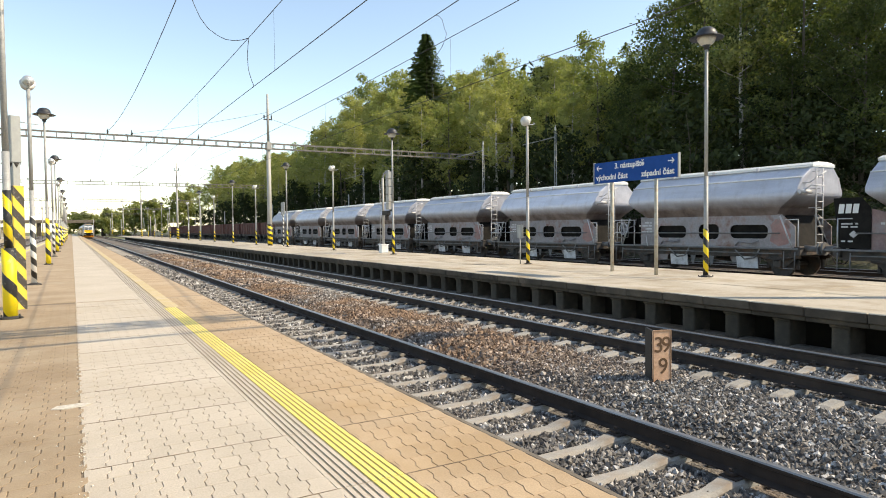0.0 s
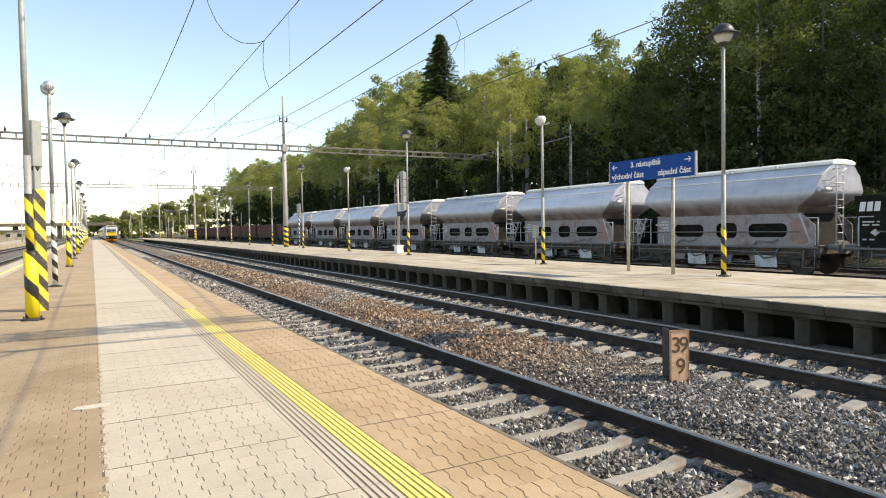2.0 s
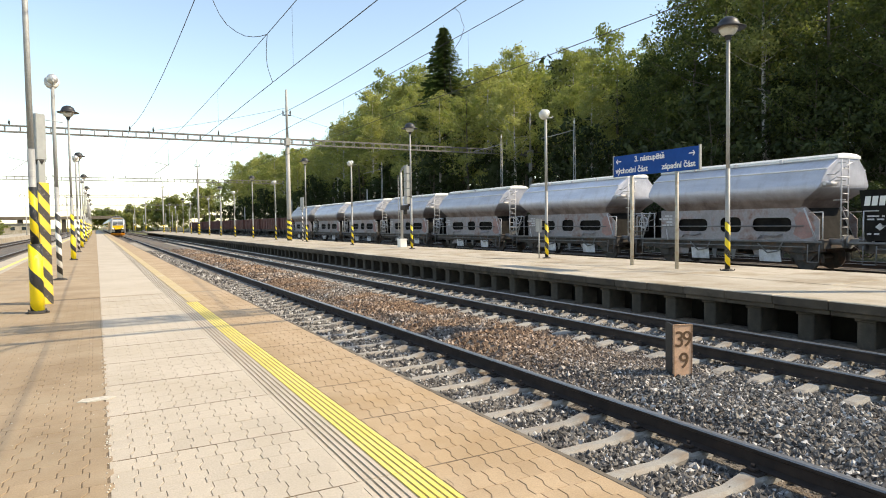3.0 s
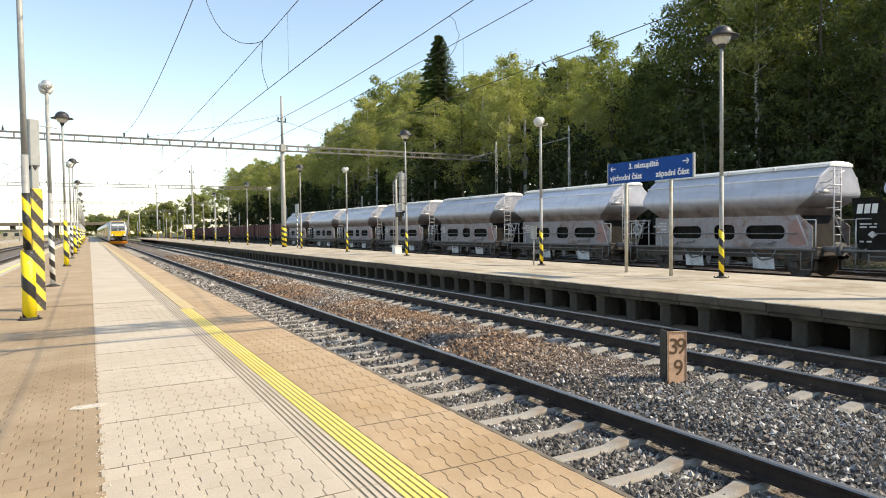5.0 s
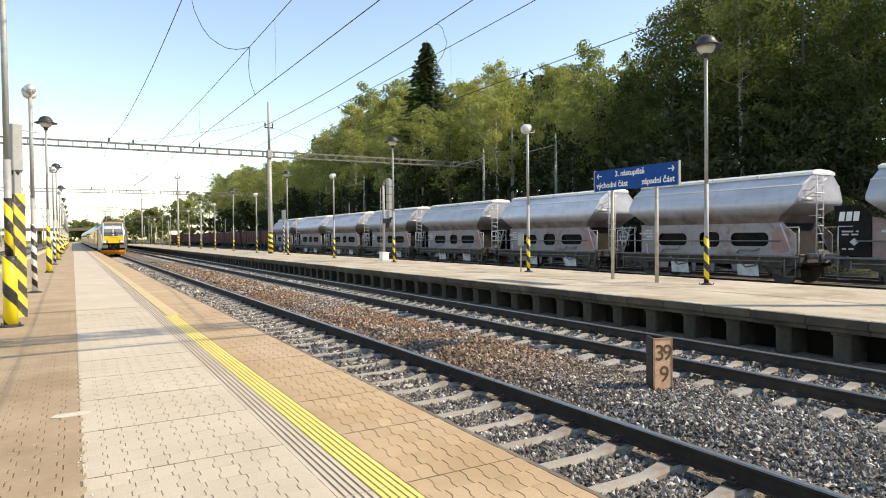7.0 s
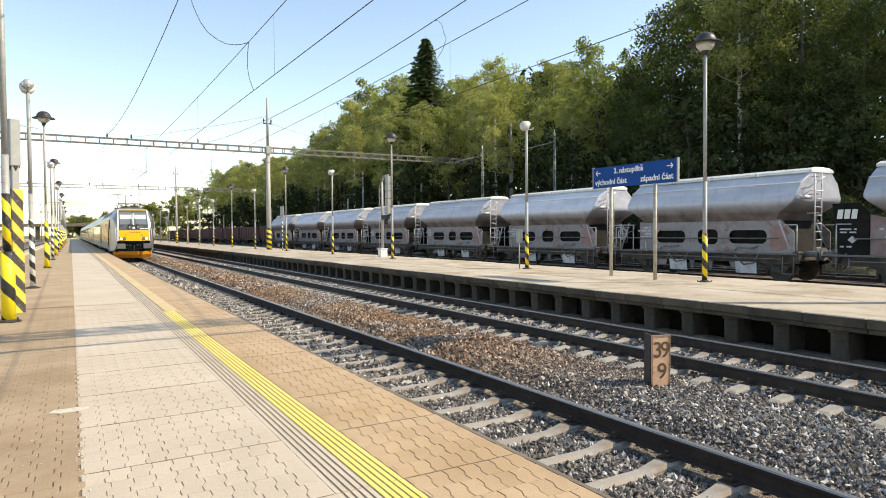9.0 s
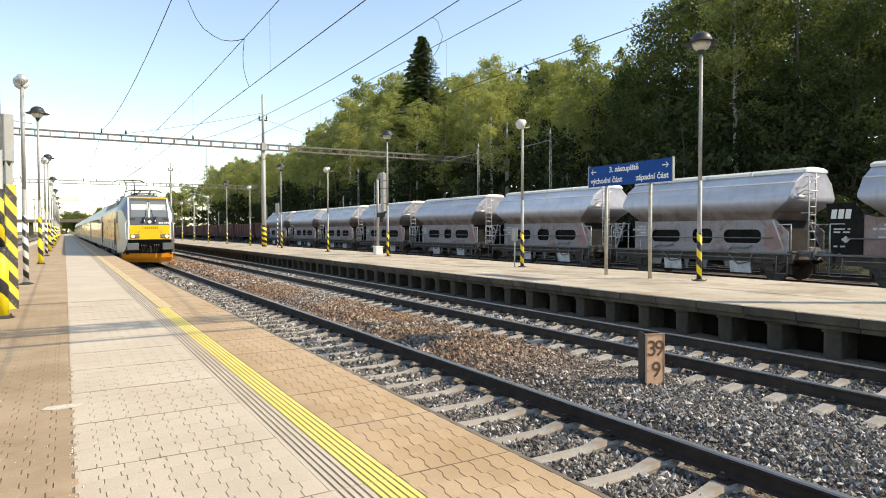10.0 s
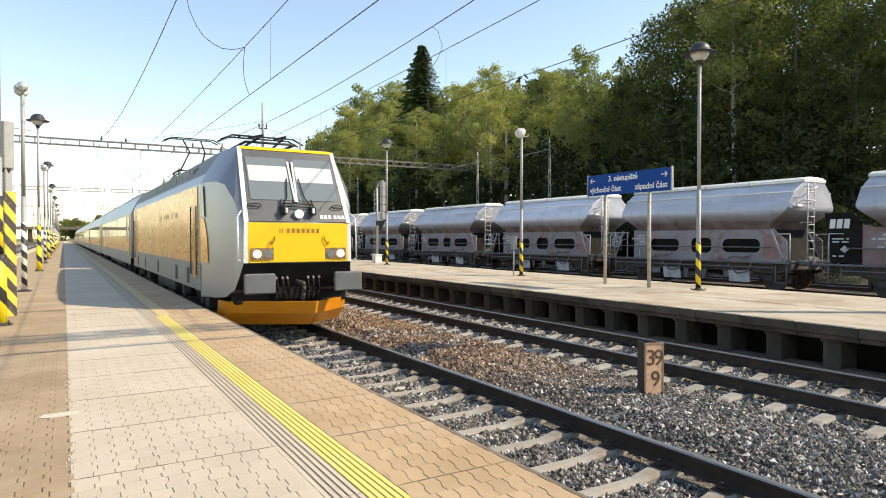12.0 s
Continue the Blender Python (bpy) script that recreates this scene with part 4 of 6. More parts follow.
def overhead():
    gantry(53, (14.2, 39.0), -12.5, 39.0, 12.5, 0.2)
    for y, m in ((104, (13.9, -7.4)), (162, (13.9, -7.4)), (222, (13.9, -7.4)), (285, (13.9, -7.4)), (5, (14.2, -7.4))):
        gantry(y, m, -14.0, 27.0 if y > 60 else 14.2, 11.6)
    # the wires of the near track zigzag a little from support to support
    for c, swing, carry, sag, low in ((3.965, 0.215, 6.58, 0.38, 4.97), (8.75, 0.03, 6.56, 0.31, 4.94), (-5.0, 0.1, 6.45, 0.38, 4.97), (-9.7, 0.1, 6.45, 0.38, 4.97)):
        xs = [c - swing * (-1) ** i for i in range(len(SPANS))]
        wire("contact_wire", "dark contact wire over the track", [(x, y, low) for x, y in zip(xs, SPANS)], 0.0085)
        wire("messenger_wire", "thin carrying wire above the contact wire", bundle([(x, y, carry) for x, y in zip(xs, SPANS)], [sag] * 6), 0.009)
        for i in range(1, len(SPANS) - 3):
            for k in range(1, 5):
                u = k / 5
                x, y = xs[i] + (xs[i + 1] - xs[i]) * u, SPANS[i] + (SPANS[i + 1] - SPANS[i]) * u
                wire("dropper", "thin dropper between the wires", [(x, y, carry - 4 * sag * u * (1 - u)), (x, y, low)], 0.003)
    wire("feeder_wire", "dark feeder wire along the gantries", bundle([(2.85, 5, 9.0), (2.45, 53, 8.69), (2.3, 104, 8.85), (2.2, 162, 8.85)], [1.2, 0.9, 0.9]), 0.013)
    wire("feeder_wire", "dark feeder wire hanging between the gantries", bundle([(9.8, 5, 8.45), (9.58, 53, 8.6), (9.7, 104, 8.75), (9.7, 162, 8.75)], [0.9, 0.8, 0.8]), 0.013)
    wire("stay_wire", "thin stay from mast to gantry", hang((14.2, 53, 11.0), (3.47, 53, 8.46), 0.12), 0.012)
    wire("stay_wire", "thin stay from mast to gantry", hang((14.2, 53, 10.5), (24.5, 53, 8.2), 0.1), 0.012)
    # slack jumpers
    wire("jumper_wire", "slack jumper loop between two wires", [(4.075, 16.9, 6.29), (3.96, 17.15, 6.29), (3.83, 17.4, 6.32), (3.66, 17.65, 6.39), (3.5, 17.9, 6.54), (3.3, 18.15, 6.77), (3.16, 18.4, 7.09), (3.08, 18.65, 7.43), (3.04, 18.9, 7.71), (3.01, 19.1, 8.1), (2.98, 19.1, 8.5), (2.9, 18.5, 8.85), (2.82, 17.0, 8.6), (2.765, 15.5, 8.12)], 0.009)
    wire("jumper_wire", "slack jumper between carrying and contact wire", [(4.075, 16.9 - 0.45 * i / 8 + 0.36 * math.sin(i * math.pi / 8), 6.29 - 1.32 * i / 8) for i in range(9)], 0.008)
    wire("jumper_wire", "slack jumper loop between two wires", [(9.75, 17.2, 7.82), (9.6, 16.7, 7.68), (9.4, 16.1, 7.35), (9.2, 15.65, 6.96), (8.95, 15.1, 6.62), (8.75, 14.87, 6.35), (8.72, 14.95, 6.2), (8.74, 15.33, 6.04), (8.75, 15.6, 5.5), (8.75, 15.5, 4.94)], 0.007)


# ---- the passenger train; y runs back from its nose, z from the rail ----
M_TR_YELLOW = surf("train_yellow", (0.88, 0.53, 0.012), (0.9, 0.56, 0.016), 0.7, 0.26, bump=0.0, bscale=5, fine=0.04, rough_var=0.04)
# the train yellow darkened to orange: shade and platform reflection put into it
M_TR_SIDE_SHADED = surf("train_side_shaded", (0.56, 0.265, 0.045), (0.6, 0.3, 0.06), 0.7, 0.28, 0.7, bump=0.0, bscale=3, fine=0.05, rough_var=0.05)
M_TR_SIDE_SHADED.node_tree.nodes["Principled BSDF"].inputs["Coat Weight"].default_value = 0.12
M_TR_SILVER = surf("train_silver", (0.25, 0.255, 0.28), (0.29, 0.295, 0.32), 0.8, 0.32, 0.6, bump=0.0, bscale=2, fine=0.02, rough_var=0.0)
M_TR_GREY = surf("train_grey", (0.13, 0.135, 0.14), (0.17, 0.175, 0.18), 1.2, 0.45, 0.2, bump=0.0, bscale=6, fine=0.06, stain=(0.16, 0.13, 0.1), stain_scale=1.5)
M_TR_MASK = plain("train_mask_grey", (0.075, 0.078, 0.085), 0.4, 0.0, 0.2)
M_BEAM = surf("beam_black", (0.011, 0.011, 0.011), (0.02, 0.019, 0.018), 4, 0.7, bump=0.0, fine=0.2)
M_BEAM.node_tree.nodes["Principled BSDF"].inputs["Specular IOR Level"].default_value = 0.12
M_TR_STRIPE = plain("train_pale_stripe", (0.72, 0.72, 0.7), 0.3, 0.0, 0.3)
M_TR_ROOF = surf("train_roof", (0.2, 0.2, 0.2), (0.27, 0.27, 0.265), 2, 0.6, 0.2)
M_PLOUGH = surf("plough_orange", (0.66, 0.23, 0.01), (0.74, 0.28, 0.014), 1.5, 0.4, bump=0.02, fine=0.08, stain=(0.3, 0.13, 0.03), stain_scale=5, stain_lo=0.6, stain_hi=0.75)
M_BLIND = plain("white_blind", (0.5, 0.52, 0.55), 0.6)
M_BROWN_MARK = plain("brown_mark", (0.3, 0.15, 0.01), 0.4)
M_HEADLIGHT = glow("headlight", (1.0, 0.86, 0.62), 2.2)
M_LAMP_HOUSING = plain("lamp_housing", (0.35, 0.22, 0.12), 0.25, 0.6)


def tinted(name, colour, rough=0.06):
    m, nt, b = nodes_of(name)
    b.inputs["Base Color"].default_value = (*colour, 1)
    b.inputs["Roughness"].default_value = rough
    b.inputs["Specular IOR Level"].default_value = 0.7
    return m


M_GLASS = tinted("dark_glass", (0.035, 0.045, 0.05))
M_SCREEN = tinted("windscreen_glass", (0.16, 0.185, 0.2), 0.12)


def body_section(hw=1.49, z0=1.0, zs=3.05, zt=3.86):
    """Outline of a body shell: upright sides, shoulders and a nearly flat roof."""
    half = [(hw, z0), (hw, zs), (hw - 0.1, zs + 0.22), (hw - 0.42, zt - 0.1), (hw - 0.75, zt)]
    return half + [(-x, z) for x, z in half[::-1]]


def bogie(root, y, wheels=(-1.3, 1.3), r=0.6):
    part("bogie_frame", made(lambda bm: (box(bm, -1.15, -0.95, y - 1.9, y + 1.9, 0.55, 0.8, 0.04), box(bm, 0.95, 1.15, y - 1.9, y + 1.9, 0.55, 0.8, 0.04), box(bm, -0.95, 0.95, y - 0.3, y + 0.3, 0.5, 0.85, 0.04),
         [(box(bm, s * 1.2 - 0.12, s * 1.2 + 0.12, y + w - 0.2, y + w + 0.2, 0.4, 0.78, 0.05), rod(bm, (s * 1.2, y + w * 0.55, 0.5), (s * 1.2, y + w * 0.55, 1.0), 0.11, 0.11, 10)) for s in (-1, 1) for w in wheels])), M_DARK_STEEL, root)
    for w in wheels:
        part("wheelset", made(lambda bm, yy=y + w: ([rod(bm, (s * 0.7, yy, r), (s * 0.83, yy, r), r, r - 0.015, 24) for s in (-1, 1)], rod(bm, (-0.8, yy, r), (0.8, yy, r), 0.09, 0.09, 8))), M_DARK_STEEL, root)


SLOPE = Vector((0, 0.82, 1.5)).normalized()


def on_front(bm, poly, thick, lift=0.0, mat=0):
    """A sheet on the sloping windscreen plane; outline in metres across and up the slope."""
    n = Vector((1, 0, 0)).cross(SLOPE)
    plate(bm, poly, Vector((0, 0.0, 2.2)) + n * lift, (1, 0, 0), SLOPE, thick, mat)


def flat_front(bm, poly, thick, y=0.0, mat=0):
    plate(bm, poly, (0, y, 0), (1, 0, 0), (0, 0, 1), thick, mat)


def locomotive():
    root = thing("locomotive", "silver and yellow electric locomotive with lit headlights, arriving", "locomotive")
    L = 18.9
    bm = bmesh.new()
    run(bm, body_section(), 2.0, L - 2.0)
    for f in bm.faces:
        if f.calc_center_median().z > 3.2:
            f.material_index = 1
    part("body", bm, [M_TR_SILVER, M_TR_ROOF], root, "glossy silver body sides under a grey roof")
    for y0, s in ((0.0, 1), (L, -1)):
        bm = bmesh.new()
        shape = [(1.08, 0.0, 1.42), (1.06, 0.0, 2.2), (1.0, 0.82, 3.7), (0.93, 0.95, 3.78), (1.39, 2.0, 3.27), (1.07, 2.0, 3.76), (0.74, 2.0, 3.86)]
        for w, y, low, high in ((1.12, 0.1, 1.2, 2.3), (1.18, 0.28, 0.9, 2.6), (1.28, 0.65, 0.74, 2.95), (1.37, 1.1, 0.7, 3.04), (1.44, 1.55, 0.7, 3.05), (1.49, 2.0, 0.66, 3.05)):
            shape += [(w, y, low), (w, y, high)]
        vs = [bm.verts.new((x * sx, y0 + s * y, z)) for sx in (-1, 1) for x, y, z in shape]
        bmesh.ops.convex_hull(bm, input=vs)
        for f in bm.faces:
            f.smooth = True
        for e in bm.edges:
            e.smooth = len(e.link_faces) == 2 and e.calc_face_angle() < 0.4
        for f in bm.faces:
            if f.calc_center_median().z < 1.45 and f.normal.y * s < -0.75:
                f.material_index = 1
        part("cab", bm, [M_TR_SILVER, M_BEAM], root, "silver cab with raked front")
    # side bands on both sides
    for s in (-1, 1):
        u = (0, -s, 0) if s < 0 else (0, -s, 0)
        def side(bm, y0, y1, z0, z1, thick=0.004, mat=0, sx=s, lift=0.0):
            x = sx * (1.49 + lift)
            box(bm, min(x, x + sx * thick), max(x, x + sx * thick), y0, y1, z0, z1, 0, mat)
        part("yellow_band", made(side, 2.96, L - 2.96, 1.37, 3.04), M_TR_SIDE_SHADED, root, "glossy yellow side panels toned down for shade")
        part("sill_band", made(side, 2.0, L - 2.0, 0.78, 1.36, 0.012), M_TR_GREY, root, "grey lower sill")
        for y in (2.35, L - 2.85):
            door = part("cab_door", made(side, y, y + 0.55, 1.02, 3.02, 0.016), M_TR_SIDE_SHADED, root, "yellow cab door")
            part("door_rail", made(lambda bm, yy=y, sx=s: [rod(bm, (sx * 1.54, yy + d, 1.1), (sx * 1.54, yy + d, 2.6), 0.014, 0.014, 6) for d in (-0.06, 0.61)]), M_DARK_STEEL, door)
        along = Vector((0.05, -0.45, 0)) if s < 0 else Vector((0.05, 0.45, 0))
        start = Vector((-1.497, 1.98, 0)) if s < 0 else Vector((1.278, 0.0, 0))
        off = (lambda a: a) if s < 0 else (lambda a: 1.99 - a)
        def slant(bm, poly, thick, st=start, al=along, of=off, sx=s):
            plate(bm, [(of(a), z) for a, z in (poly if sx < 0 else poly[::-1])], st, al, (0, 0, 1), thick)
        part("cab_window", made(slant, [(0.02, 2.35), (0.3, 2.35), (0.22, 2.98), (0.02, 2.98)], 0.018), M_GLASS, root, "dark cab side window")
        part("cab_patch", made(slant, [(0.0, 1.4), (0.5, 1.4), (0.44, 1.95), (0.24, 2.3), (0.0, 2.33)], 0.006), M_TR_SIDE_SHADED, root, "yellow cab side patch")
        part("grille", made(lambda bm, sx=s: [box(bm, sx * 1.18 - 0.12, sx * 1.18 + 0.12, 4 + i * 0.55, 4.45 + i * 0.55, 3.4, 3.6, 0.02) for i in range(20)]), M_TR_ROOF, root)
        for y in (3.4, 5.2, 8.9, 12.4, 15.0):
            part("sill_hatch", made(side, y, y + 0.32, 0.86, 1.22, 0.02), M_DARK_STEEL, root)
        bm = bmesh.new()
        for i, wd in enumerate((0.5, 0.35, 0.7, 0.3, 0.5)):
            side(bm, 5.2 + i * 0.75, 5.2 + i * 0.75 + wd * 0.8, 2.42, 2.55, 0.007)
        part("side_mark", bm, M_BROWN_MARK, root)
    part("underframe", made(lambda bm: (box(bm, -1.1, 1.1, 1.2, L - 1.2, 0.7, 1.0), box(bm, -1.25, 1.25, 7.4, 11.4, 0.35, 0.95, 0.05), box(bm, -1.3, 1.3, 2.2, 2.6, 0.35, 0.8, 0.03))), M_DARK_STEEL, root)
    bogie(root, 4.2)
    bogie(root, L - 4.2)
    # nose
    nose = part("nose_panel", made(flat_front, round_rect(-1.0, 1.0, 1.43, 2.2, 0.03), 0.03), M_TR_YELLOW, root, "bright yellow nose panel")
    part("nose_ridge", made(flat_front, [(-0.6, 1.44), (0.6, 1.44), (0.52, 1.8), (-0.52, 1.8)], 0.012, -0.03), M_TR_YELLOW, nose)
    part("mask", made(on_front, [(-0.985, 0.02), (0.985, 0.02), (0.925, 1.68), (-0.925, 1.68)], 0.02), M_TR_MASK, root, "dark grey windscreen surround")
    part("roof_lip", made(on_front, [(-0.96, 1.685), (0.96, 1.685), (0.95, 1.75), (-0.95, 1.75)], 0.035), M_TR_YELLOW, root, "yellow roof edge")
    for s in (-1, 1):
        part("corner_stripe", made(lambda bm, sx=s: (on_front(bm, [(sx * 0.99, 0.0), (sx * 1.075, 0.0), (sx * 1.01, 1.74), (sx * 0.93, 1.74)][::sx], 0.028), flat_front(bm, [(sx * 1.005, 1.43), (sx * 1.085, 1.43), (sx * 1.075, 2.2), (sx * 1.005, 2.2)][::sx], 0.028))), M_TR_STRIPE, root, "pale corner stripe")
        a, b = sorted((s * 0.06, s * 0.89))
        screen = part("windscreen", made(on_front, round_rect(a, b, 0.5, 1.5, 0.05), 0.012, 0.02), M_SCREEN, root, "windscreen pane with a lowered blind")
        part("blind", made(on_front, round_rect(a + 0.025, b - 0.02, 0.93, 1.3, 0.02), 0.004, 0.033), M_BLIND, screen, "white blind")
        part("pillar", made(on_front, [(s * 0.02 - 0.02, 0.46), (s * 0.02 + 0.02, 0.46), (s * 0.045 + 0.02, 1.42), (s * 0.045 - 0.02, 1.42)], 0.02, 0.034), M_TR_STRIPE, root)
        bm = bmesh.new()
        n = Vector((1, 0, 0)).cross(SLOPE)
        o = Vector((0, 0, 2.2)) + n * 0.06
        pipe(bm, [o + Vector((s * 0.3, 0, 0)) + SLOPE * 0.3, o + Vector((s * 0.18, 0, 0)) + SLOPE * 0.55, o + Vector((s * 0.12, 0, 0)) + SLOPE * 1.0], 0.012)
        pipe(bm, [o + Vector((s * 0.35, 0, 0)) + SLOPE * 0.3, o + Vector((s * 0.3, 0, 0)) + SLOPE * 0.5], 0.014)
        part("wiper", bm, M_BLACK, root)
        bm = bmesh.new()
        pts = [o + Vector((s * 0.84 + 0.13 * math.cos(i * math.pi / 5), 0, 0)) + SLOPE * (0.35 + 0.04 * math.sin(i * math.pi / 5)) for i in range(11)]
        pipe(bm, pts, 0.011)
        part("handle", bm, M_BLACK, root)
        part("mirror_lamp", made(lambda bm, sx=s: box(bm, sx * 0.29 - 0.05, sx * 0.29 + 0.05, -0.06, 0.1, 2.36, 2.52, 0.02)), M_BLACK, root)
        part("marker_lamp", made(lambda bm, sx=s: box(bm, sx * 0.27 - 0.025, sx * 0.27 + 0.025, -0.085, -0.062, 2.39, 2.49, 0.006)), M_WHITE, root)
        a, b = sorted((s * 0.52, s * 0.96))
        unit = part("headlight_unit", made(flat_front, round_rect(a, b, 1.48, 1.71, 0.015), 0.02, -0.03), M_LAMP_HOUSING, root, "amber-rimmed headlight housing")
        part("headlight", made(lambda bm, sx=s: rod(bm, (sx * 0.84, -0.075, 1.595), (sx * 0.84, -0.052, 1.595), 0.075, 0.07, 16)), M_HEADLIGHT, unit, "lit white headlight")
        part("tail_light", made(lambda bm, sx=s: rod(bm, (sx * 0.63, -0.065, 1.595), (sx * 0.63, -0.052, 1.595), 0.075, 0.07, 16)), M_SCREEN, unit)
        part("hook", made(lambda bm, sx=s: pipe(bm, [(sx * 0.5, -0.05, 1.94), (sx * 0.5, -0.07, 1.86), (sx * 0.58, -0.07, 1.78), (sx * 0.6, -0.05, 1.84)], 0.012)), M_BROWN_MARK, root)
        part("buffer", made(lambda bm, sx=s: (rod(bm, (sx * 0.875, 0.44, 1.06), (sx * 0.875, -0.34, 1.06), 0.11, 0.11, 14), box(bm, sx * 0.875 - 0.29, sx * 0.875 + 0.29, -0.42, -0.34, 0.86, 1.24, 0.025))), M_TR_GREY, root, "grey rectangular buffer head")
        part("nose_rail", made(lambda bm, sx=s: pipe(bm, [(sx * 1.14, 0.0, 1.45), (sx * 1.19, -0.06, 1.5), (sx * 1.19, 0.0, 2.3), (sx * 1.1, 0.1, 2.42)], 0.016)), M_TR_STRIPE, root)
    bm = bmesh.new()
    n = Vector((1, 0, 0)).cross(SLOPE)
    o = Vector((0, 0, 2.2)) + n * 0.07
    pipe(bm, [o + Vector((-0.34, 0, 0)) + SLOPE * 0.33, o + Vector((-0.3, 0, 0)) + SLOPE * 0.4, o + Vector((0.3, 0, 0)) + SLOPE * 0.4, o + Vector((0.34, 0, 0)) + SLOPE * 0.33, o + Vector((-0.34, 0, 0)) + SLOPE * 0.33], 0.016)
    part("grab_rail", bm, M_BLACK, root)
    part("badge", made(lambda bm: rod(bm, (0, -0.02, 2.38), (0, 0.1, 2.36), 0.09, 0.09, 20)), M_WHITE, root, "round white badge")
    bm = bmesh.new()
    for i in range(6):
        on_front(bm, [(0.45 + i * 0.085 + (0.03 if i > 2 else 0), 0.09), (0.51 + i * 0.085 + (0.03 if i > 2 else 0), 0.09), (0.51 + i * 0.085 + (0.03 if i > 2 else 0), 0.17), (0.45 + i * 0.085 + (0.03 if i > 2 else 0), 0.17)], 0.004, 0.021)
    part("number_bars", bm, M_WHITE, root)
    bm = bmesh.new()
    for i in range(9):
        wd = 0.018 if i in (0, 1) else 0.06
        x = -0.4 + (i * 0.05 if i < 2 else 0.14 + (i - 2) * 0.1)
        flat_front(bm, [(x, 2.0), (x + wd, 2.0), (x + wd, 2.09), (x, 2.09)], 0.004, -0.031)
    part("name_bars", bm, M_BROWN_MARK, nose)
    part("buffer_beam", made(lambda bm: (box(bm, -1.16, 1.16, 0.42, 0.7, 0.6, 1.41, 0.03), box(bm, -0.42, 0.42, 0.26, 0.42, 0.66, 1.3, 0.03), box(bm, -1.1, 1.1, 0.1, 0.5, 1.36, 1.415, 0.01))), M_BEAM, root)
    bm = bmesh.new()
    rod(bm, (0, 0.28, 1.03), (0, -0.25, 1.03), 0.05, 0.04, 8)
    pipe(bm, [(0, -0.25, 1.05), (0, -0.31, 0.98), (0, -0.27, 0.85), (0, -0.21, 0.7)], 0.035, 8)
    part("coupling", bm, M_UNDER, root, "screw coupling")
    for x in (-0.42, -0.3, -0.2, 0.22, 0.33, 0.45):
        hose = part("brake_hose", made(pipe, [(x, 0.3, 1.16), (x, 0.14, 1.12), (x * 0.95, 0.05, 0.86), (x * 0.8, 0.12, 0.68)], 0.022, 6), M_BEAM, root, "black brake hose")
        part("hose_tap", made(rod, (x, 0.2, 1.14), (x, 0.1, 1.11), 0.026, 0.022, 8), M_GALV, hose, "bare metal tap")
    bm = bmesh.new()
    sec = [(-0.32, 0.66), (-0.22, 0.42), (0.1, 0.17), (0.16, 0.16), (-0.14, 0.42), (-0.22, 0.66)]
    rows = []
    for x, back in ((-1.33, 1.3), (-1.27, 0.9), (-0.62, 0.5), (0.25, 0.02), (0.72, 0.45), (1.18, 0.85), (1.3, 1.3)):
        rows.append([bm.verts.new((x, y + back, z)) for y, z in sec])
    for a, b in zip(rows[:-1], rows[1:]):
        for i in range(len(sec)):
            j = (i + 1) % len(sec)
            bm.faces.new((a[i], a[j], b[j], b[i]))
    bm.faces.new(rows[0])
    bm.faces.new(rows[-1])
    part("snow_plough", bm, M_PLOUGH, root, "orange snow plough")
    # roof: walkway, boxes, folded and raised current collectors
    part("roof_equipment", made(lambda bm: (box(bm, -0.7, 0.7, 2.4, L - 2.4, 3.84, 3.95, 0.03), [box(bm, -0.55, 0.55, 6 + i * 1.6, 7.1 + i * 1.6, 3.95, 4.12, 0.04) for i in range(5)], [insulator(bm, (sx * 0.5, y, 3.93)) for sx in (-1, 1) for y in (4.6, 11.6, 12.7, 15.6)], rod(bm, (0.55, 1.6, 3.8), (0.55, 1.6, 4.15), 0.02, 0.012, 6))), M_TR_ROOF, root)
    for y, up in ((2.0, False), (11.4, True)):
        zb = 4.25 if up else 4.02
        collector = part("collector_base", made(pipe, [(-0.55, y, zb), (0.55, y, zb), (0.55, y + 1.5, zb), (-0.55, y + 1.5, zb), (-0.55, y, zb)], 0.03), M_DARK_STEEL, root, "dark collector base frame")
        if up:
            for sx in (-1, 1):
                part("collector_arm", made(pipe, [(sx * 0.35, y + 1.3, 4.27), (sx * 0.25, y - 0.35, 4.85), (sx * 0.3, y + 0.75, 5.42)], 0.028), M_DARK_STEEL, collector)
            zz, yy = 5.46, y + 0.8
        else:
            for sx in (-1, 1):
                part("collector_arm", made(pipe, [(sx * 0.35, y + 1.3, 4.04), (sx * 0.25, y - 0.3, 4.14), (sx * 0.3, y + 0.75, 4.22)], 0.028), M_DARK_STEEL, collector)
            zz, yy = 4.24, y + 0.8
        bm = bmesh.new()
        for dy in (-0.18, 0.18):
            pipe(bm, [(-0.95, yy + dy, zz - 0.12), (-0.7, yy + dy, zz), (0.7, yy + dy, zz), (0.95, yy + dy, zz - 0.12)], 0.022)
        for sx in (-0.5, 0.5):
            rod(bm, (sx, yy - 0.18, zz), (sx, yy + 0.18, zz), 0.02, 0.02, 6)
        part("collector_head", bm, M_DARK_STEEL, collector)
    return root


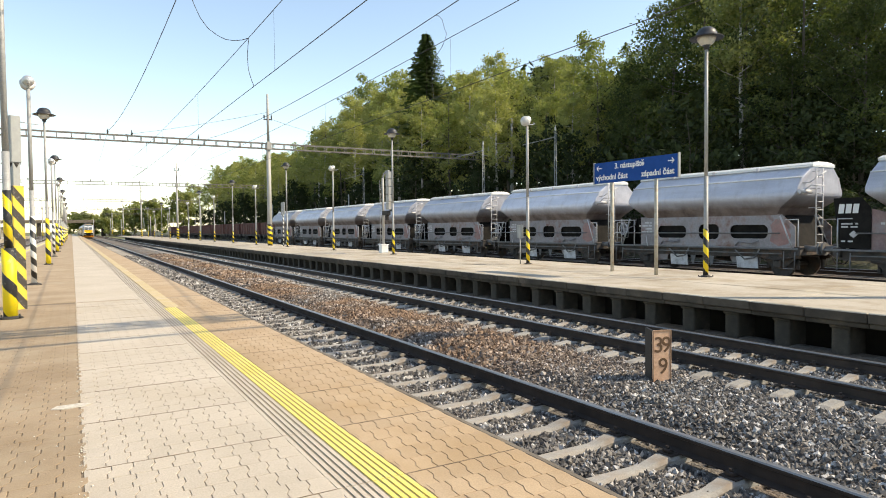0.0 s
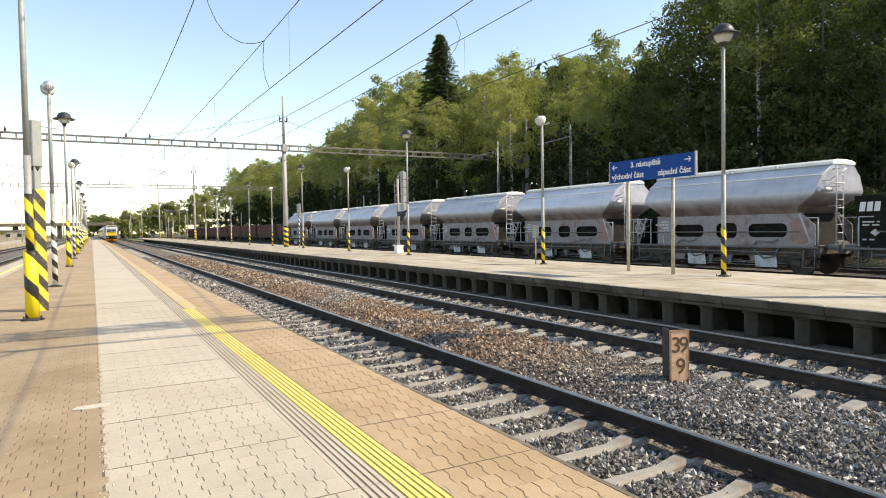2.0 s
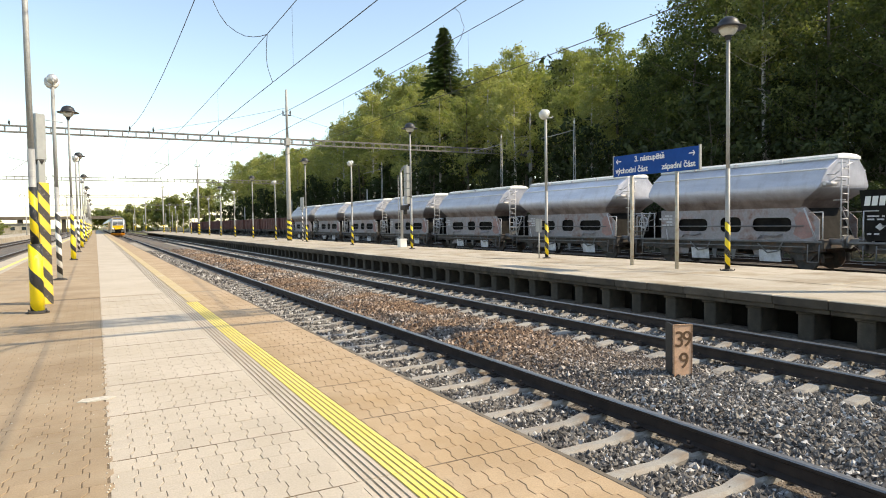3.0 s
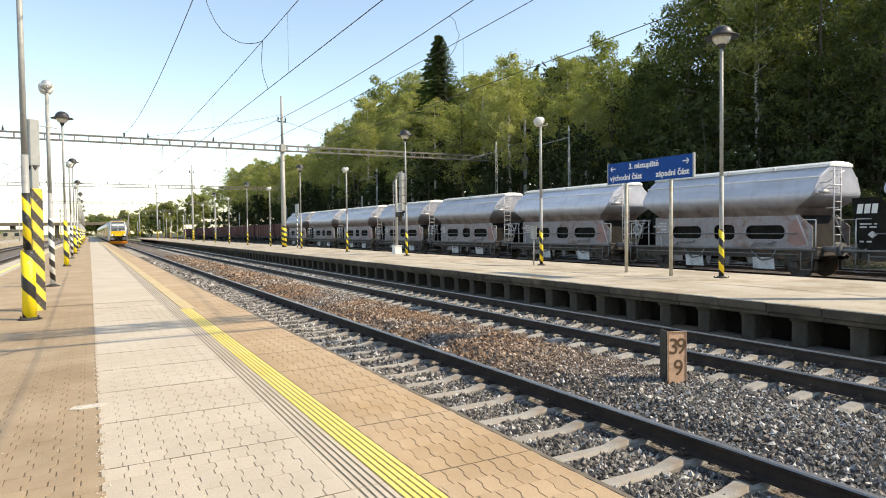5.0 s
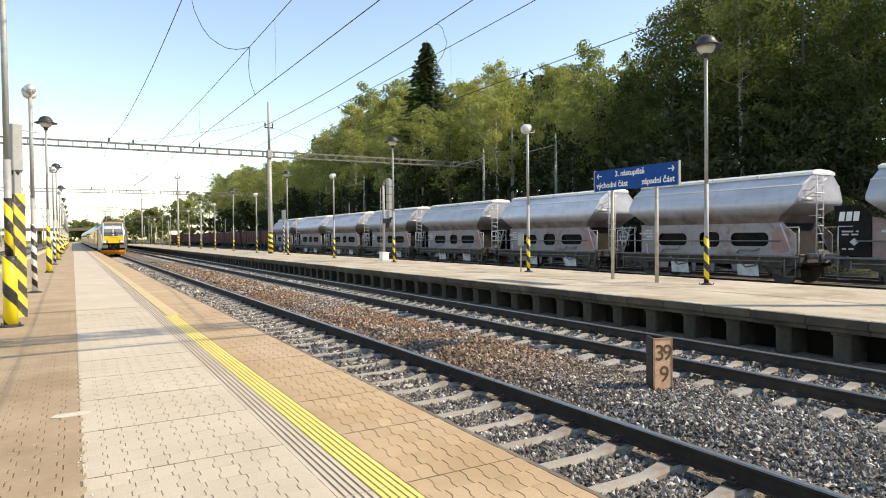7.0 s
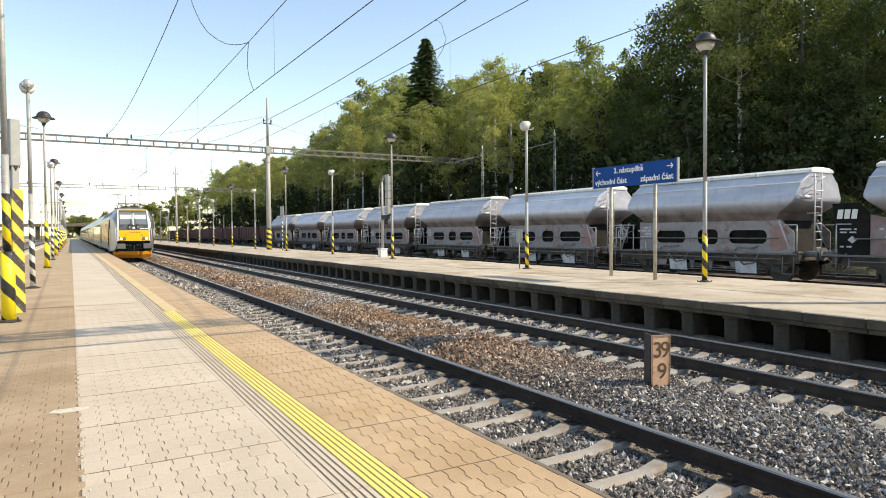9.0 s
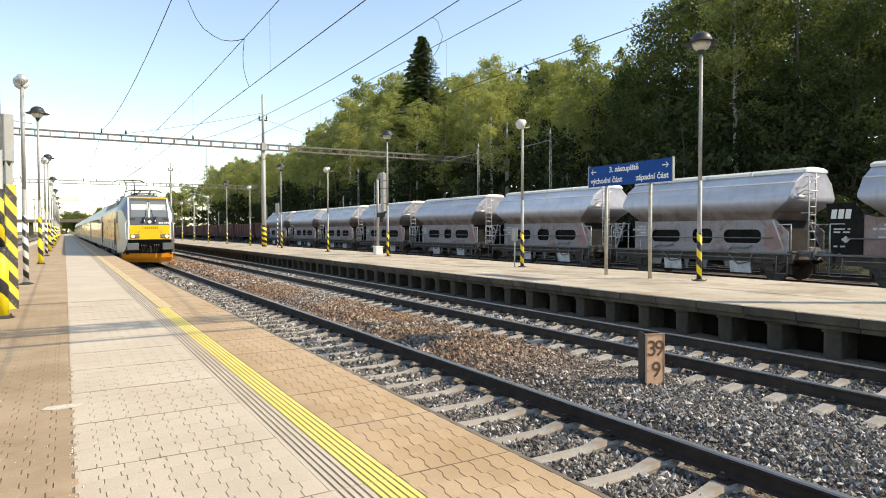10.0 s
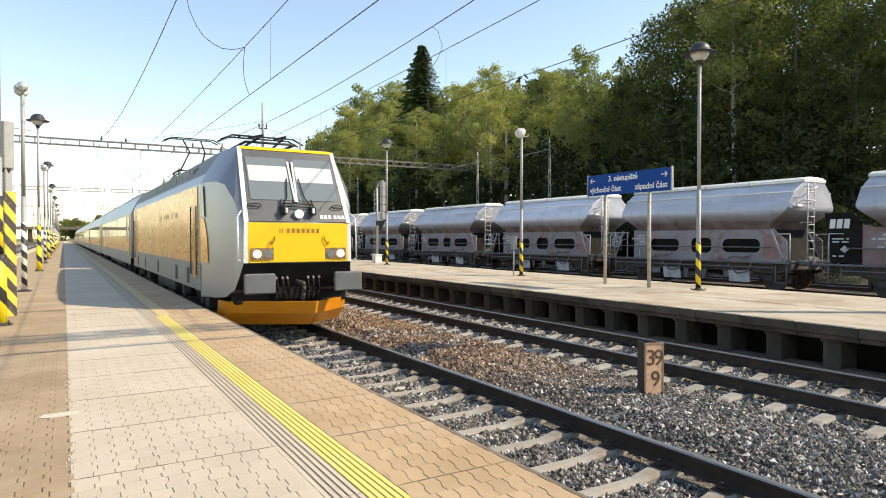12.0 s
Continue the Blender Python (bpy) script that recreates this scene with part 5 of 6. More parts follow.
def coach():
    root = thing("passenger_coach", "silver and yellow passenger coach with dark windows, arriving", "coach", "coaches of the train")
    L = 26.1
    part("body", made(run, body_section(1.41, 1.0, 3.0, 3.95), 0.25, L), M_TR_SILVER, root, "silver coach body")
    part("roof", made(run, [(1.02, 3.87), (0.7, 3.985), (0, 4.02), (-0.7, 3.985), (-1.02, 3.87)], 0.25, L), M_TR_ROOF, root)
    for s in (-1, 1):
        def side(bm, y0, y1, z0, z1, thick=0.006, sx=s):
            x = sx * 1.41
            box(bm, min(x, x + sx * thick), max(x, x + sx * thick), y0, y1, z0, z1)
        part("yellow_band", made(side, 0.3, L - 0.05, 1.3, 1.95), M_TR_SIDE_SHADED, root, "yellow lower band")
        part("skirt", made(side, 0.3, L - 0.05, 0.72, 1.28, 0.01), M_TR_GREY, root, "grey skirt")
        for i in range(11):
            part("window", made(side, 2.6 + i * 1.95, 4.25 + i * 1.95, 2.0, 2.92, 0.01), M_GLASS, root, "dark coach window")
        for y in (0.9, L - 1.75):
            door = part("door", made(side, y, y + 0.85, 1.02, 3.0, 0.016), M_TR_YELLOW, root, "yellow coach door")
            part("door_window", made(side, y + 0.2, y + 0.65, 2.0, 2.8, 0.02), M_GLASS, door)
            part("handrail", made(lambda bm, yy=y, sx=s: rod(bm, (sx * 1.45, yy - 0.08, 1.1), (sx * 1.45, yy - 0.08, 2.2), 0.018, 0.018, 6)), M_WHITE, door)
    part("gangway", made(lambda bm: box(bm, -0.6, 0.6, -0.15, 0.3, 1.1, 3.4, 0.05)), M_BLACK, root)
    part("underframe", made(lambda bm: (box(bm, -1.1, 1.1, 0.4, L, 0.75, 1.0), box(bm, -1.2, 1.2, 8, 17, 0.4, 0.8, 0.05))), M_DARK_STEEL, root)
    bogie(root, 4.0, r=0.46)
    bogie(root, L - 4.0, r=0.46)
    return root


def passenger_train():
    loco = locomotive()
    first = coach()
    cars = [(loco, 0.0), (first, 19.1)]
    for i in range(1, 6):
        cars.append((copy_thing(first, pose(4, 300, RAIL_Z)), 19.1 + 26.4 * i))
    return cars


def nose_at(t):
    """Where the nose stands: it brakes gently from about 19.6 to 12.3 m/s."""
    return 12.29 - 12.296 * (t - 12) + 0.3049 * (t - 12) ** 2


# ---- the goods train ----
M_HOPPER_LOW = surf("hopper_grimy", (0.24, 0.225, 0.235), (0.38, 0.365, 0.385), 1.3, 0.75, 0.1, bump=0.2, bscale=20, stain=(0.2, 0.12, 0.1), stain_scale=1.3, stain_lo=0.5, stain_hi=0.66, pick="object", spread=0.12)
M_ROOF_WHITE = surf("hopper_roof_pale", (0.66, 0.66, 0.64), (0.76, 0.76, 0.74), 1.5, 0.5, 0.1, bump=0.05)
M_UNDER = surf("wagon_underframe", (0.05, 0.045, 0.042), (0.09, 0.08, 0.074), 3, 0.8, 0.1, bump=0.3, stain=(0.17, 0.1, 0.065), stain_scale=2.5)
M_FRAME_GREY = surf("wagon_frame_grey", (0.13, 0.13, 0.133), (0.21, 0.21, 0.213), 3, 0.7, 0.1, bump=0.2, stain=(0.16, 0.13, 0.11), stain_scale=2)
M_PRIMER = surf("primer_red", (0.33, 0.18, 0.165), (0.4, 0.245, 0.225), 2.5, 0.8, bump=0.1, stain=(0.24, 0.2, 0.19), stain_scale=3.0)
M_REDGRIME = surf("hopper_red_grime", (0.23, 0.15, 0.145), (0.33, 0.235, 0.23), 1.3, 0.75, 0.05, bump=0.2, bscale=20, stain=(0.3, 0.28, 0.28), stain_scale=1.2)
M_FLAP = surf("flap_pale", (0.5, 0.5, 0.52), (0.6, 0.6, 0.62), 5, 0.6, 0.1, stain=(0.3, 0.28, 0.27), stain_scale=4)
M_REDWAGON = surf("red_brown_wagon", (0.1, 0.034, 0.027), (0.155, 0.055, 0.04), 1.2, 0.8, bump=0.2, stain=(0.1, 0.06, 0.05), stain_scale=0.8)


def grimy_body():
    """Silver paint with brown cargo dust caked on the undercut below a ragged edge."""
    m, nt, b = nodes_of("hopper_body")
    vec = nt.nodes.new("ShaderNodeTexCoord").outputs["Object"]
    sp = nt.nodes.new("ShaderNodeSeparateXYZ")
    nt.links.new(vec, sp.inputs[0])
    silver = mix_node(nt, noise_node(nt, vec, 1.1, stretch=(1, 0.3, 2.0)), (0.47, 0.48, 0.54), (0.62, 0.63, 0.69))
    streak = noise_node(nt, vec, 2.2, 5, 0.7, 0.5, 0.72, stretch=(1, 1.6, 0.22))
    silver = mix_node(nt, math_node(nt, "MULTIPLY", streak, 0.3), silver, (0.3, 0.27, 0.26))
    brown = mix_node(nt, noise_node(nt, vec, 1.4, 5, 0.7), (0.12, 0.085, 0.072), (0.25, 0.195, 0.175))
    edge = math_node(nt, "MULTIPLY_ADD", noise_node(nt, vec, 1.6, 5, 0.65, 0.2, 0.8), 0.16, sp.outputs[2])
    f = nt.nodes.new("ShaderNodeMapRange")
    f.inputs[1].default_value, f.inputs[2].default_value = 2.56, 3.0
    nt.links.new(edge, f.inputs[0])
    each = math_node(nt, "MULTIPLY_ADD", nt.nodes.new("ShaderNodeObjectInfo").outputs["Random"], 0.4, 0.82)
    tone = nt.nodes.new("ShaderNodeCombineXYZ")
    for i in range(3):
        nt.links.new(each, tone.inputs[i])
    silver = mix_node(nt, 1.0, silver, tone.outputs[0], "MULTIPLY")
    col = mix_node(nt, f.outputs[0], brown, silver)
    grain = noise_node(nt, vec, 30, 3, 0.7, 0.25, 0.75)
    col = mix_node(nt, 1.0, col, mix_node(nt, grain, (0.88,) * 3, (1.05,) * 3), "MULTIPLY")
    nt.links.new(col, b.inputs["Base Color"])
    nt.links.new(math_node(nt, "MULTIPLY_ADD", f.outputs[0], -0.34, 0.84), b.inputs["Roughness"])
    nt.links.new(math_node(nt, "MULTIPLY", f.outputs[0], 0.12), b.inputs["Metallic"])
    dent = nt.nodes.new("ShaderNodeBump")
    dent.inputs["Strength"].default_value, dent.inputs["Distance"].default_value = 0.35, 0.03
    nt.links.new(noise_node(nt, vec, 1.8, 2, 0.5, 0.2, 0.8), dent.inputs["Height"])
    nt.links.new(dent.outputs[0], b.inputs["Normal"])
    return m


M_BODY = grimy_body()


def prism(bm, levels):
    """Rectangles (half width, one end, other end, height) joined upwards."""
    rings = [[bm.verts.new(c) for c in ((-w, y0, z), (w, y0, z), (w, y1, z), (-w, y1, z))] for w, y0, y1, z in levels]
    for a, b in zip(rings[:-1], rings[1:]):
        for i in range(4):
            j = (i + 1) % 4
            bm.faces.new((a[i], a[j], b[j], b[i]))
    bm.faces.new(rings[0][::-1])
    bm.faces.new(rings[-1])


def hopper_wagon():
    """Two-axle covered hopper, 9.7 m over the buffers, y along it."""
    root = thing("hopper_wagon", "grimy silver covered hopper wagon standing in the siding", "wagon", "hopper wagons in the siding")
    hull = bmesh.new()
    levels = [(1.12, -3.4, 2.5, 2.2), (1.3, -3.62, 2.8, 2.46), (1.46, -4.08, 3.16, 2.76), (1.48, -4.2, 3.26, 2.86), (1.46, -4.24, 3.28, 2.98), (1.13, -4.3, 3.28, 3.5), (0.64, -4.36, 3.26, 3.87)]
    prism(hull, levels)
    bmesh.ops.bevel(hull, geom=hull.edges[:], offset=0.025, segments=1, affect="EDGES")
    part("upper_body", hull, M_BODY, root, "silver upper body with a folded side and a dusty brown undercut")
    part("roof", made(prism, [(0.68, -4.38, 3.28, 3.865), (0.68, -4.38, 3.28, 3.95), (0.5, -4.34, 3.24, 4.03), (0.2, -4.3, 3.2, 4.06)]), M_ROOF_WHITE, root, "pale roof hatch strip")
    part("gutter", made(lambda bm: [rod(bm, (s * 0.72, -4.3, 3.87), (s * 0.72, 3.25, 3.87), 0.03, 0.03, 6) for s in (-1, 1)]), M_ROOF_WHITE, root)
    # thin white rods paint the highlight on the body's fold
    part("fold_seam", made(lambda bm: [rod(bm, (s * 1.145, -4.28, 3.5), (s * 1.145, 3.26, 3.5), 0.026, 0.026, 6) for s in (-1, 1)]), M_ROOF_WHITE, root, "pale strip painting the highlight along the fold")
    for y in (-2.4, -0.5, 1.4):
        part("hatch_hinge", made(lambda bm: [box(bm, s * 0.74 - 0.06, s * 0.74 + 0.05, y - 0.05, y + 0.05, 3.84, 3.96, 0.01) for s in (-1, 1)]), M_FLAP, root)
    for s in (-1, 1):
        # the side wall reaches further at the ladder end; u runs along the side as seen from outside
        holes = [round_rect(*sorted((-s * a, -s * b)), z0, z1, 0.2) for a, b, z0, z1 in ((-1.93, -0.48, 1.38, 1.88), (0.12, 1.04, 1.34, 1.92), (1.53, 3.05, 1.38, 1.88))]
        edge = [(-s * u, z) for u, z in ((-2.85, 1.02), (4.05, 1.02), (4.05, 1.8), (3.55, 2.25), (-2.85, 2.25))]
        bm = bmesh.new()
        plate(bm, edge[::-s], (s * 1.1, 0, 0), (0, s, 0), (0, 0, 1), 0.03, 0, holes)
        part("side_wall", bm, M_HOPPER_LOW, root, "grimy side wall with rounded openings")
        part("hand_pipe", made(lambda bm, sx=s: (rod(bm, (sx * 1.3, -3.6, 1.58), (sx * 1.3, 3.6, 1.58), 0.025, 0.025, 6), [rod(bm, (sx * 1.15, yy, 1.58), (sx * 1.3, yy, 1.58), 0.02, 0.02, 5) for yy in (-3.1, -1, 1, 3.1)])), M_FRAME_GREY, root)
        bm = bmesh.new()
        rust = [(3.12, 1.3), (3.45, 1.12), (3.8, 1.2), (3.92, 1.5), (3.75, 1.78), (3.6, 2.0), (3.35, 2.08), (3.15, 1.85), (3.22, 1.6)]
        plate(bm, [(-s * u, z) for u, z in rust][::-s], (s * 1.132, 0, 0), (0, s, 0), (0, 0, 1), 0.003)
        part("primer_patch", bm, M_PRIMER, root, "reddish primer patch")
        # loading marks: rows of small pale bars on the dusty wall
        for r, row in enumerate(((0.1, 0.22), (0.16, 0.3, 0.12), (0.34,), (0.12, 0.1, 0.2))):
            u = 2.25
            for wd in row:
                part("loading_mark", made(lambda bm: box(bm, min(s * 1.131, s * 1.136), max(s * 1.131, s * 1.136), u, u + wd, 1.98 - r * 0.13, 2.05 - r * 0.13)), M_FLAP, root)
                u += wd + 0.06
        # handrails round the end platform
        for z in (1.58, 2.14):
            part("handrail", made(lambda bm, sx=s: rod(bm, (sx * 1.22, 3.1, z), (sx * 1.22, 4.6, z), 0.024, 0.024, 6)), M_FLAP, root)
        for y in (3.15, 3.9, 4.58):
            part("rail_post", made(lambda bm, sx=s: rod(bm, (sx * 1.22, y, 1.0), (sx * 1.22, y, 2.14), 0.026, 0.026, 6)), M_FLAP, root)
        part("chute_lever", made(lambda bm, sx=s: [pipe(bm, [(sx * 1.2, y - 0.45, 1.3), (sx * 1.28, y - 0.2, 1.22), (sx * 1.28, y + 0.3, 1.26), (sx * 1.2, y + 0.5, 1.12)], 0.035) for y in (-2.3, 1.2)]), M_HOPPER_LOW, root)
        part("end_pipe", made(lambda bm, sx=s: pipe(bm, [(sx * 1.3, 4.28, 1.08), (sx * 1.3, 4.28, 1.35), (sx * 1.3, 3.45, 1.38), (sx * 1.3, 3.4, 1.8), (sx * 1.3, 3.05, 1.9), (sx * 1.25, 3.0, 2.2)], 0.02)), M_FRAME_GREY, root)
        part("sill", made(lambda bm, sx=s: box(bm, sx * 1.25 - 0.07, sx * 1.25 + 0.07, -4.25, 4.6, 1.0, 1.07, 0.012)), M_FRAME_GREY, root, "grey sill edge")
        part("side_member", made(lambda bm, sx=s: (box(bm, sx * 1.05 - 0.05, sx * 1.05 + 0.05, -4.2, 4.2, 0.72, 1.0, 0.015), box(bm, sx * 1.05 - 0.1, sx * 1.05 + 0.1, -4.2, 4.2, 0.7, 0.73, 0.008))), M_UNDER, root, "sooty side member")
        part("lower_pipe", made(lambda bm, sx=s: rod(bm, (sx * 1.36, -3.7, 0.86), (sx * 1.36, 3.7, 0.86), 0.022, 0.022, 6)), M_FRAME_GREY, root)
        for y in (-2.32, 0.72):
            part("chute_flap", made(lambda bm, yy=y, sx=s: plate(bm, [(-0.42, 0.3), (0.42, 0.3), (0.38, 0.72), (-0.46, 0.72)], (sx * 1.2, yy, 0), (0, sx, 0), (0, 0.0, 1), 0.03)), M_FLAP, root, "pale chute flap")
            part("flap_lever", made(lambda bm, yy=y, sx=s: pipe(bm, [(sx * 1.28, yy - 0.5, 1.0), (sx * 1.3, yy - 0.35, 0.7), (sx * 1.26, yy + 0.1, 0.62), (sx * 1.3, yy + 0.45, 0.95)], 0.025)), M_FRAME_GREY, root)
        for y in (-3.4, 2.6):
            part("axle_guard", made(lambda bm, yy=y, sx=s: (plate(bm, [(-0.6, 0.7), (0.6, 0.7), (0.2, 0.32), (-0.2, 0.32)], (sx * 1.0, yy, 0), (0, sx, 0), (0, 0, 1), 0.03), box(bm, sx * 1.05 - 0.1, sx * 1.05 + 0.1, yy - 0.14, yy + 0.14, 0.36, 0.62, 0.03), box(bm, sx * 1.05 - 0.05, sx * 1.05 + 0.05, yy - 0.65, yy + 0.65, 0.64, 0.72, 0.02))), M_UNDER, root)
        for e in (-1, 1):
            part("step", made(lambda bm, yy=e * 3.95, sx=s: (pipe(bm, [(sx * 1.3, yy - 0.2, 0.95), (sx * 1.33, yy - 0.2, 0.35), (sx * 1.33, yy + 0.2, 0.35), (sx * 1.3, yy + 0.2, 0.95)], 0.02))), M_FRAME_GREY, root)
            part("buffer", made(lambda bm, ee=e, sx=s: (rod(bm, (sx * 0.875, ee * 4.25, 1.05), (sx * 0.875, ee * 4.75, 1.05), 0.11, 0.1, 12), rod(bm, (sx * 0.875, ee * 4.75, 1.05), (sx * 0.875, ee * 4.81, 1.05), 0.22, 0.22, 16))), M_FRAME_GREY, root)
            part("end_strut", made(lambda bm, ee=e, sx=s: rod(bm, (sx * 1.12, ee * 3.95, 1.05), (sx * 1.12, ee * 3.5, 2.2), 0.035, 0.035, 6)), M_FLAP, root)
            part("end_rail", made(lambda bm, ee=e, sx=s: pipe(bm, [(sx * 1.2, ee * 4.2, 1.08), (sx * 1.2, ee * 4.2, 2.05), (sx * 1.2, ee * 3.75, 2.05)], 0.02)), M_FLAP, root)
    # near-black box behind the side openings holds their shade in its colour
    part("inner_hopper", made(stack, [(0.95, 0.9, 0.6), (0.95, 3.1, 1.3), (1.05, 3.15, 2.2)]), M_MATT_BLACK, root, "dark inner hopper")
    for e in (-1, 1):
        part("headstock", made(lambda bm: box(bm, -1.3, 1.3, min(e * 4.1, e * 4.3), max(e * 4.1, e * 4.3), 0.8, 1.12, 0.02)), M_UNDER, root)
        part("end_slope", made(lambda bm: plate(bm, [(-1.05, 0), (1.05, 0), (1.0, 1.25), (-1.0, 1.25)], (0, e * 3.98, 1.06), (-e, 0, 0), Vector((0, -e * 0.55, 1.15)), 0.03)), M_MATT_BLACK, root, "matt black sloping end plate")
    for y in (-3.4, 2.6):
        part("wheelset", made(lambda bm, yy=y: ([rod(bm, (s * 0.69, yy, 0.46), (s * 0.82, yy, 0.46), 0.46, 0.45, 22) for s in (-1, 1)], rod(bm, (-1.05, yy, 0.46), (1.05, yy, 0.46), 0.08, 0.08, 8))), M_UNDER, root)
    part("underframe", made(lambda bm: (box(bm, -0.3, 0.3, -4.1, 4.1, 0.72, 0.98, 0.02), rod(bm, (-1.0, 0.8, 0.75), (1.0, 0.8, 0.75), 0.16, 0.16, 12), box(bm, -1.0, 1.0, -0.8, -0.3, 0.45, 0.85, 0.03))), M_UNDER, root)
    bm = bmesh.new()
    for x in (-0.85, -0.45):
        rod(bm, (x, -4.6, 1.1), (x, -4.6, 3.8), 0.022, 0.022, 6)
    for i in range(9):
        rod(bm, (-0.85, -4.6, 1.25 + i * 0.28), (-0.45, -4.6, 1.25 + i * 0.28), 0.018, 0.018, 6)
    for z in (2.45, 3.1, 3.7):
        rod(bm, (-0.6, -4.6, z), (-0.6, -4.2, z), 0.022, 0.022, 6)
    pipe(bm, [(-0.4, -4.62, 3.2), (-1.15, -4.6, 3.2), (-1.2, -4.2, 2.9)], 0.022)
    pipe(bm, [(-0.3, -4.62, 3.7), (-0.8, -4.62, 3.5), (-1.05, -4.5, 3.3), (-1.1, -4.25, 3.3)], 0.022)
    rod(bm, (-1.4, -4.35, 3.0), (-0.7, -4.35, 3.0), 0.07, 0.07, 8)
    part("ladder", bm, M_FLAP, root, "pale end ladder")
    bm = bmesh.new()
    for i in range(16):
        a, b = i * math.pi / 8, (i + 1) * math.pi / 8
        rod(bm, (-1.32, 3.7 + 0.24 * math.cos(a), 1.75 + 0.24 * math.sin(a)), (-1.32, 3.7 + 0.24 * math.cos(b), 1.75 + 0.24 * math.sin(b)), 0.022, 0.022, 6)
    for i in range(4):
        rod(bm, (-1.32, 3.7, 1.75), (-1.32, 3.7 + 0.24 * math.cos(i * 1.57), 1.75 + 0.24 * math.sin(i * 1.57)), 0.015, 0.015, 5)
    rod(bm, (-1.3, 3.7, 1.75), (-0.9, 3.7, 1.75), 0.03, 0.03, 6)
    part("brake_wheel", bm, M_FLAP, root, "pale brake handwheel")
    bm = bmesh.new()
    for i in range(4):
        plate(bm, [(0, 0), (0.2, 0), (0.24, 0.28), (0.04, 0.28)], (0.15 - 0.3 * i + 0.45, 3.99 - 0.3, 1.72), (-1, 0, 0), Vector((0, -0.55, 1.15)), 0.035)
    part("marking_bars", bm, M_FLAP, root)
    # springs, brake gear and pipes under the sill
    for s in (-1, 1):
        for y in (-3.4, 2.6):
            bm = bmesh.new()
            for i in range(5):
                box(bm, s * 1.18 - 0.045, s * 1.18 + 0.045, y - 0.62 + i * 0.11, y + 0.62 - i * 0.11, 0.72 - i * 0.022, 0.738 - i * 0.022)
            part("leaf_spring", bm, M_UNDER, root)
            for d in (-0.54, 0.54):
                part("brake_block", made(lambda bm: box(bm, s * 0.76 - 0.06, s * 0.76 + 0.06, y + d - 0.05, y + d + 0.05, 0.3, 0.62, 0.02)), M_UNDER, root)
        part("brake_rod", made(lambda bm: (pipe(bm, [(s * 1.02, -2.2, 0.42), (s * 1.02, -0.6, 0.55), (s * 1.02, 0.9, 0.5), (s * 1.02, 2.2, 0.42)], 0.02), rod(bm, (s * 1.02, -0.6, 0.3), (s * 1.02, -0.6, 0.75), 0.02, 0.02, 6))), M_FRAME_GREY, root)
        for y in (-0.75, 0.1, 0.75):
            part("bracket", made(lambda bm: plate(bm, [(-0.12, 0.7), (0.12, 0.7), (0.05, 0.38), (-0.05, 0.38)], (s * 1.16, y, 0), (0, s, 0), (0, 0, 1), 0.02)), M_FRAME_GREY, root)
        part("hand_lever", made(lambda bm: pipe(bm, [(s * 1.34, 2.3, 1.02), (s * 1.36, 2.34, 1.3), (s * 1.3, 2.4, 1.45)], 0.018)), M_FLAP, root)
        for y in (-2.1, 2.1):
            part("chute_door", made(lambda bm: plate(bm, [(-0.55, 0.45), (0.55, 0.45), (0.75, 1.0), (-0.75, 1.0)], (s * 0.92, y, 0), (0, s, 0), (s * 0.12, 0, 1), 0.03)), M_HOPPER_LOW, root)
    for e in (-1, 1):
        part("hose", made(lambda bm: pipe(bm, [(0.25, e * 4.3, 0.9), (0.25, e * 4.55, 0.75), (0.2, e * 4.7, 0.5), (0.1, e * 4.85, 0.55)], 0.025)), M_UNDER, root)
    return root


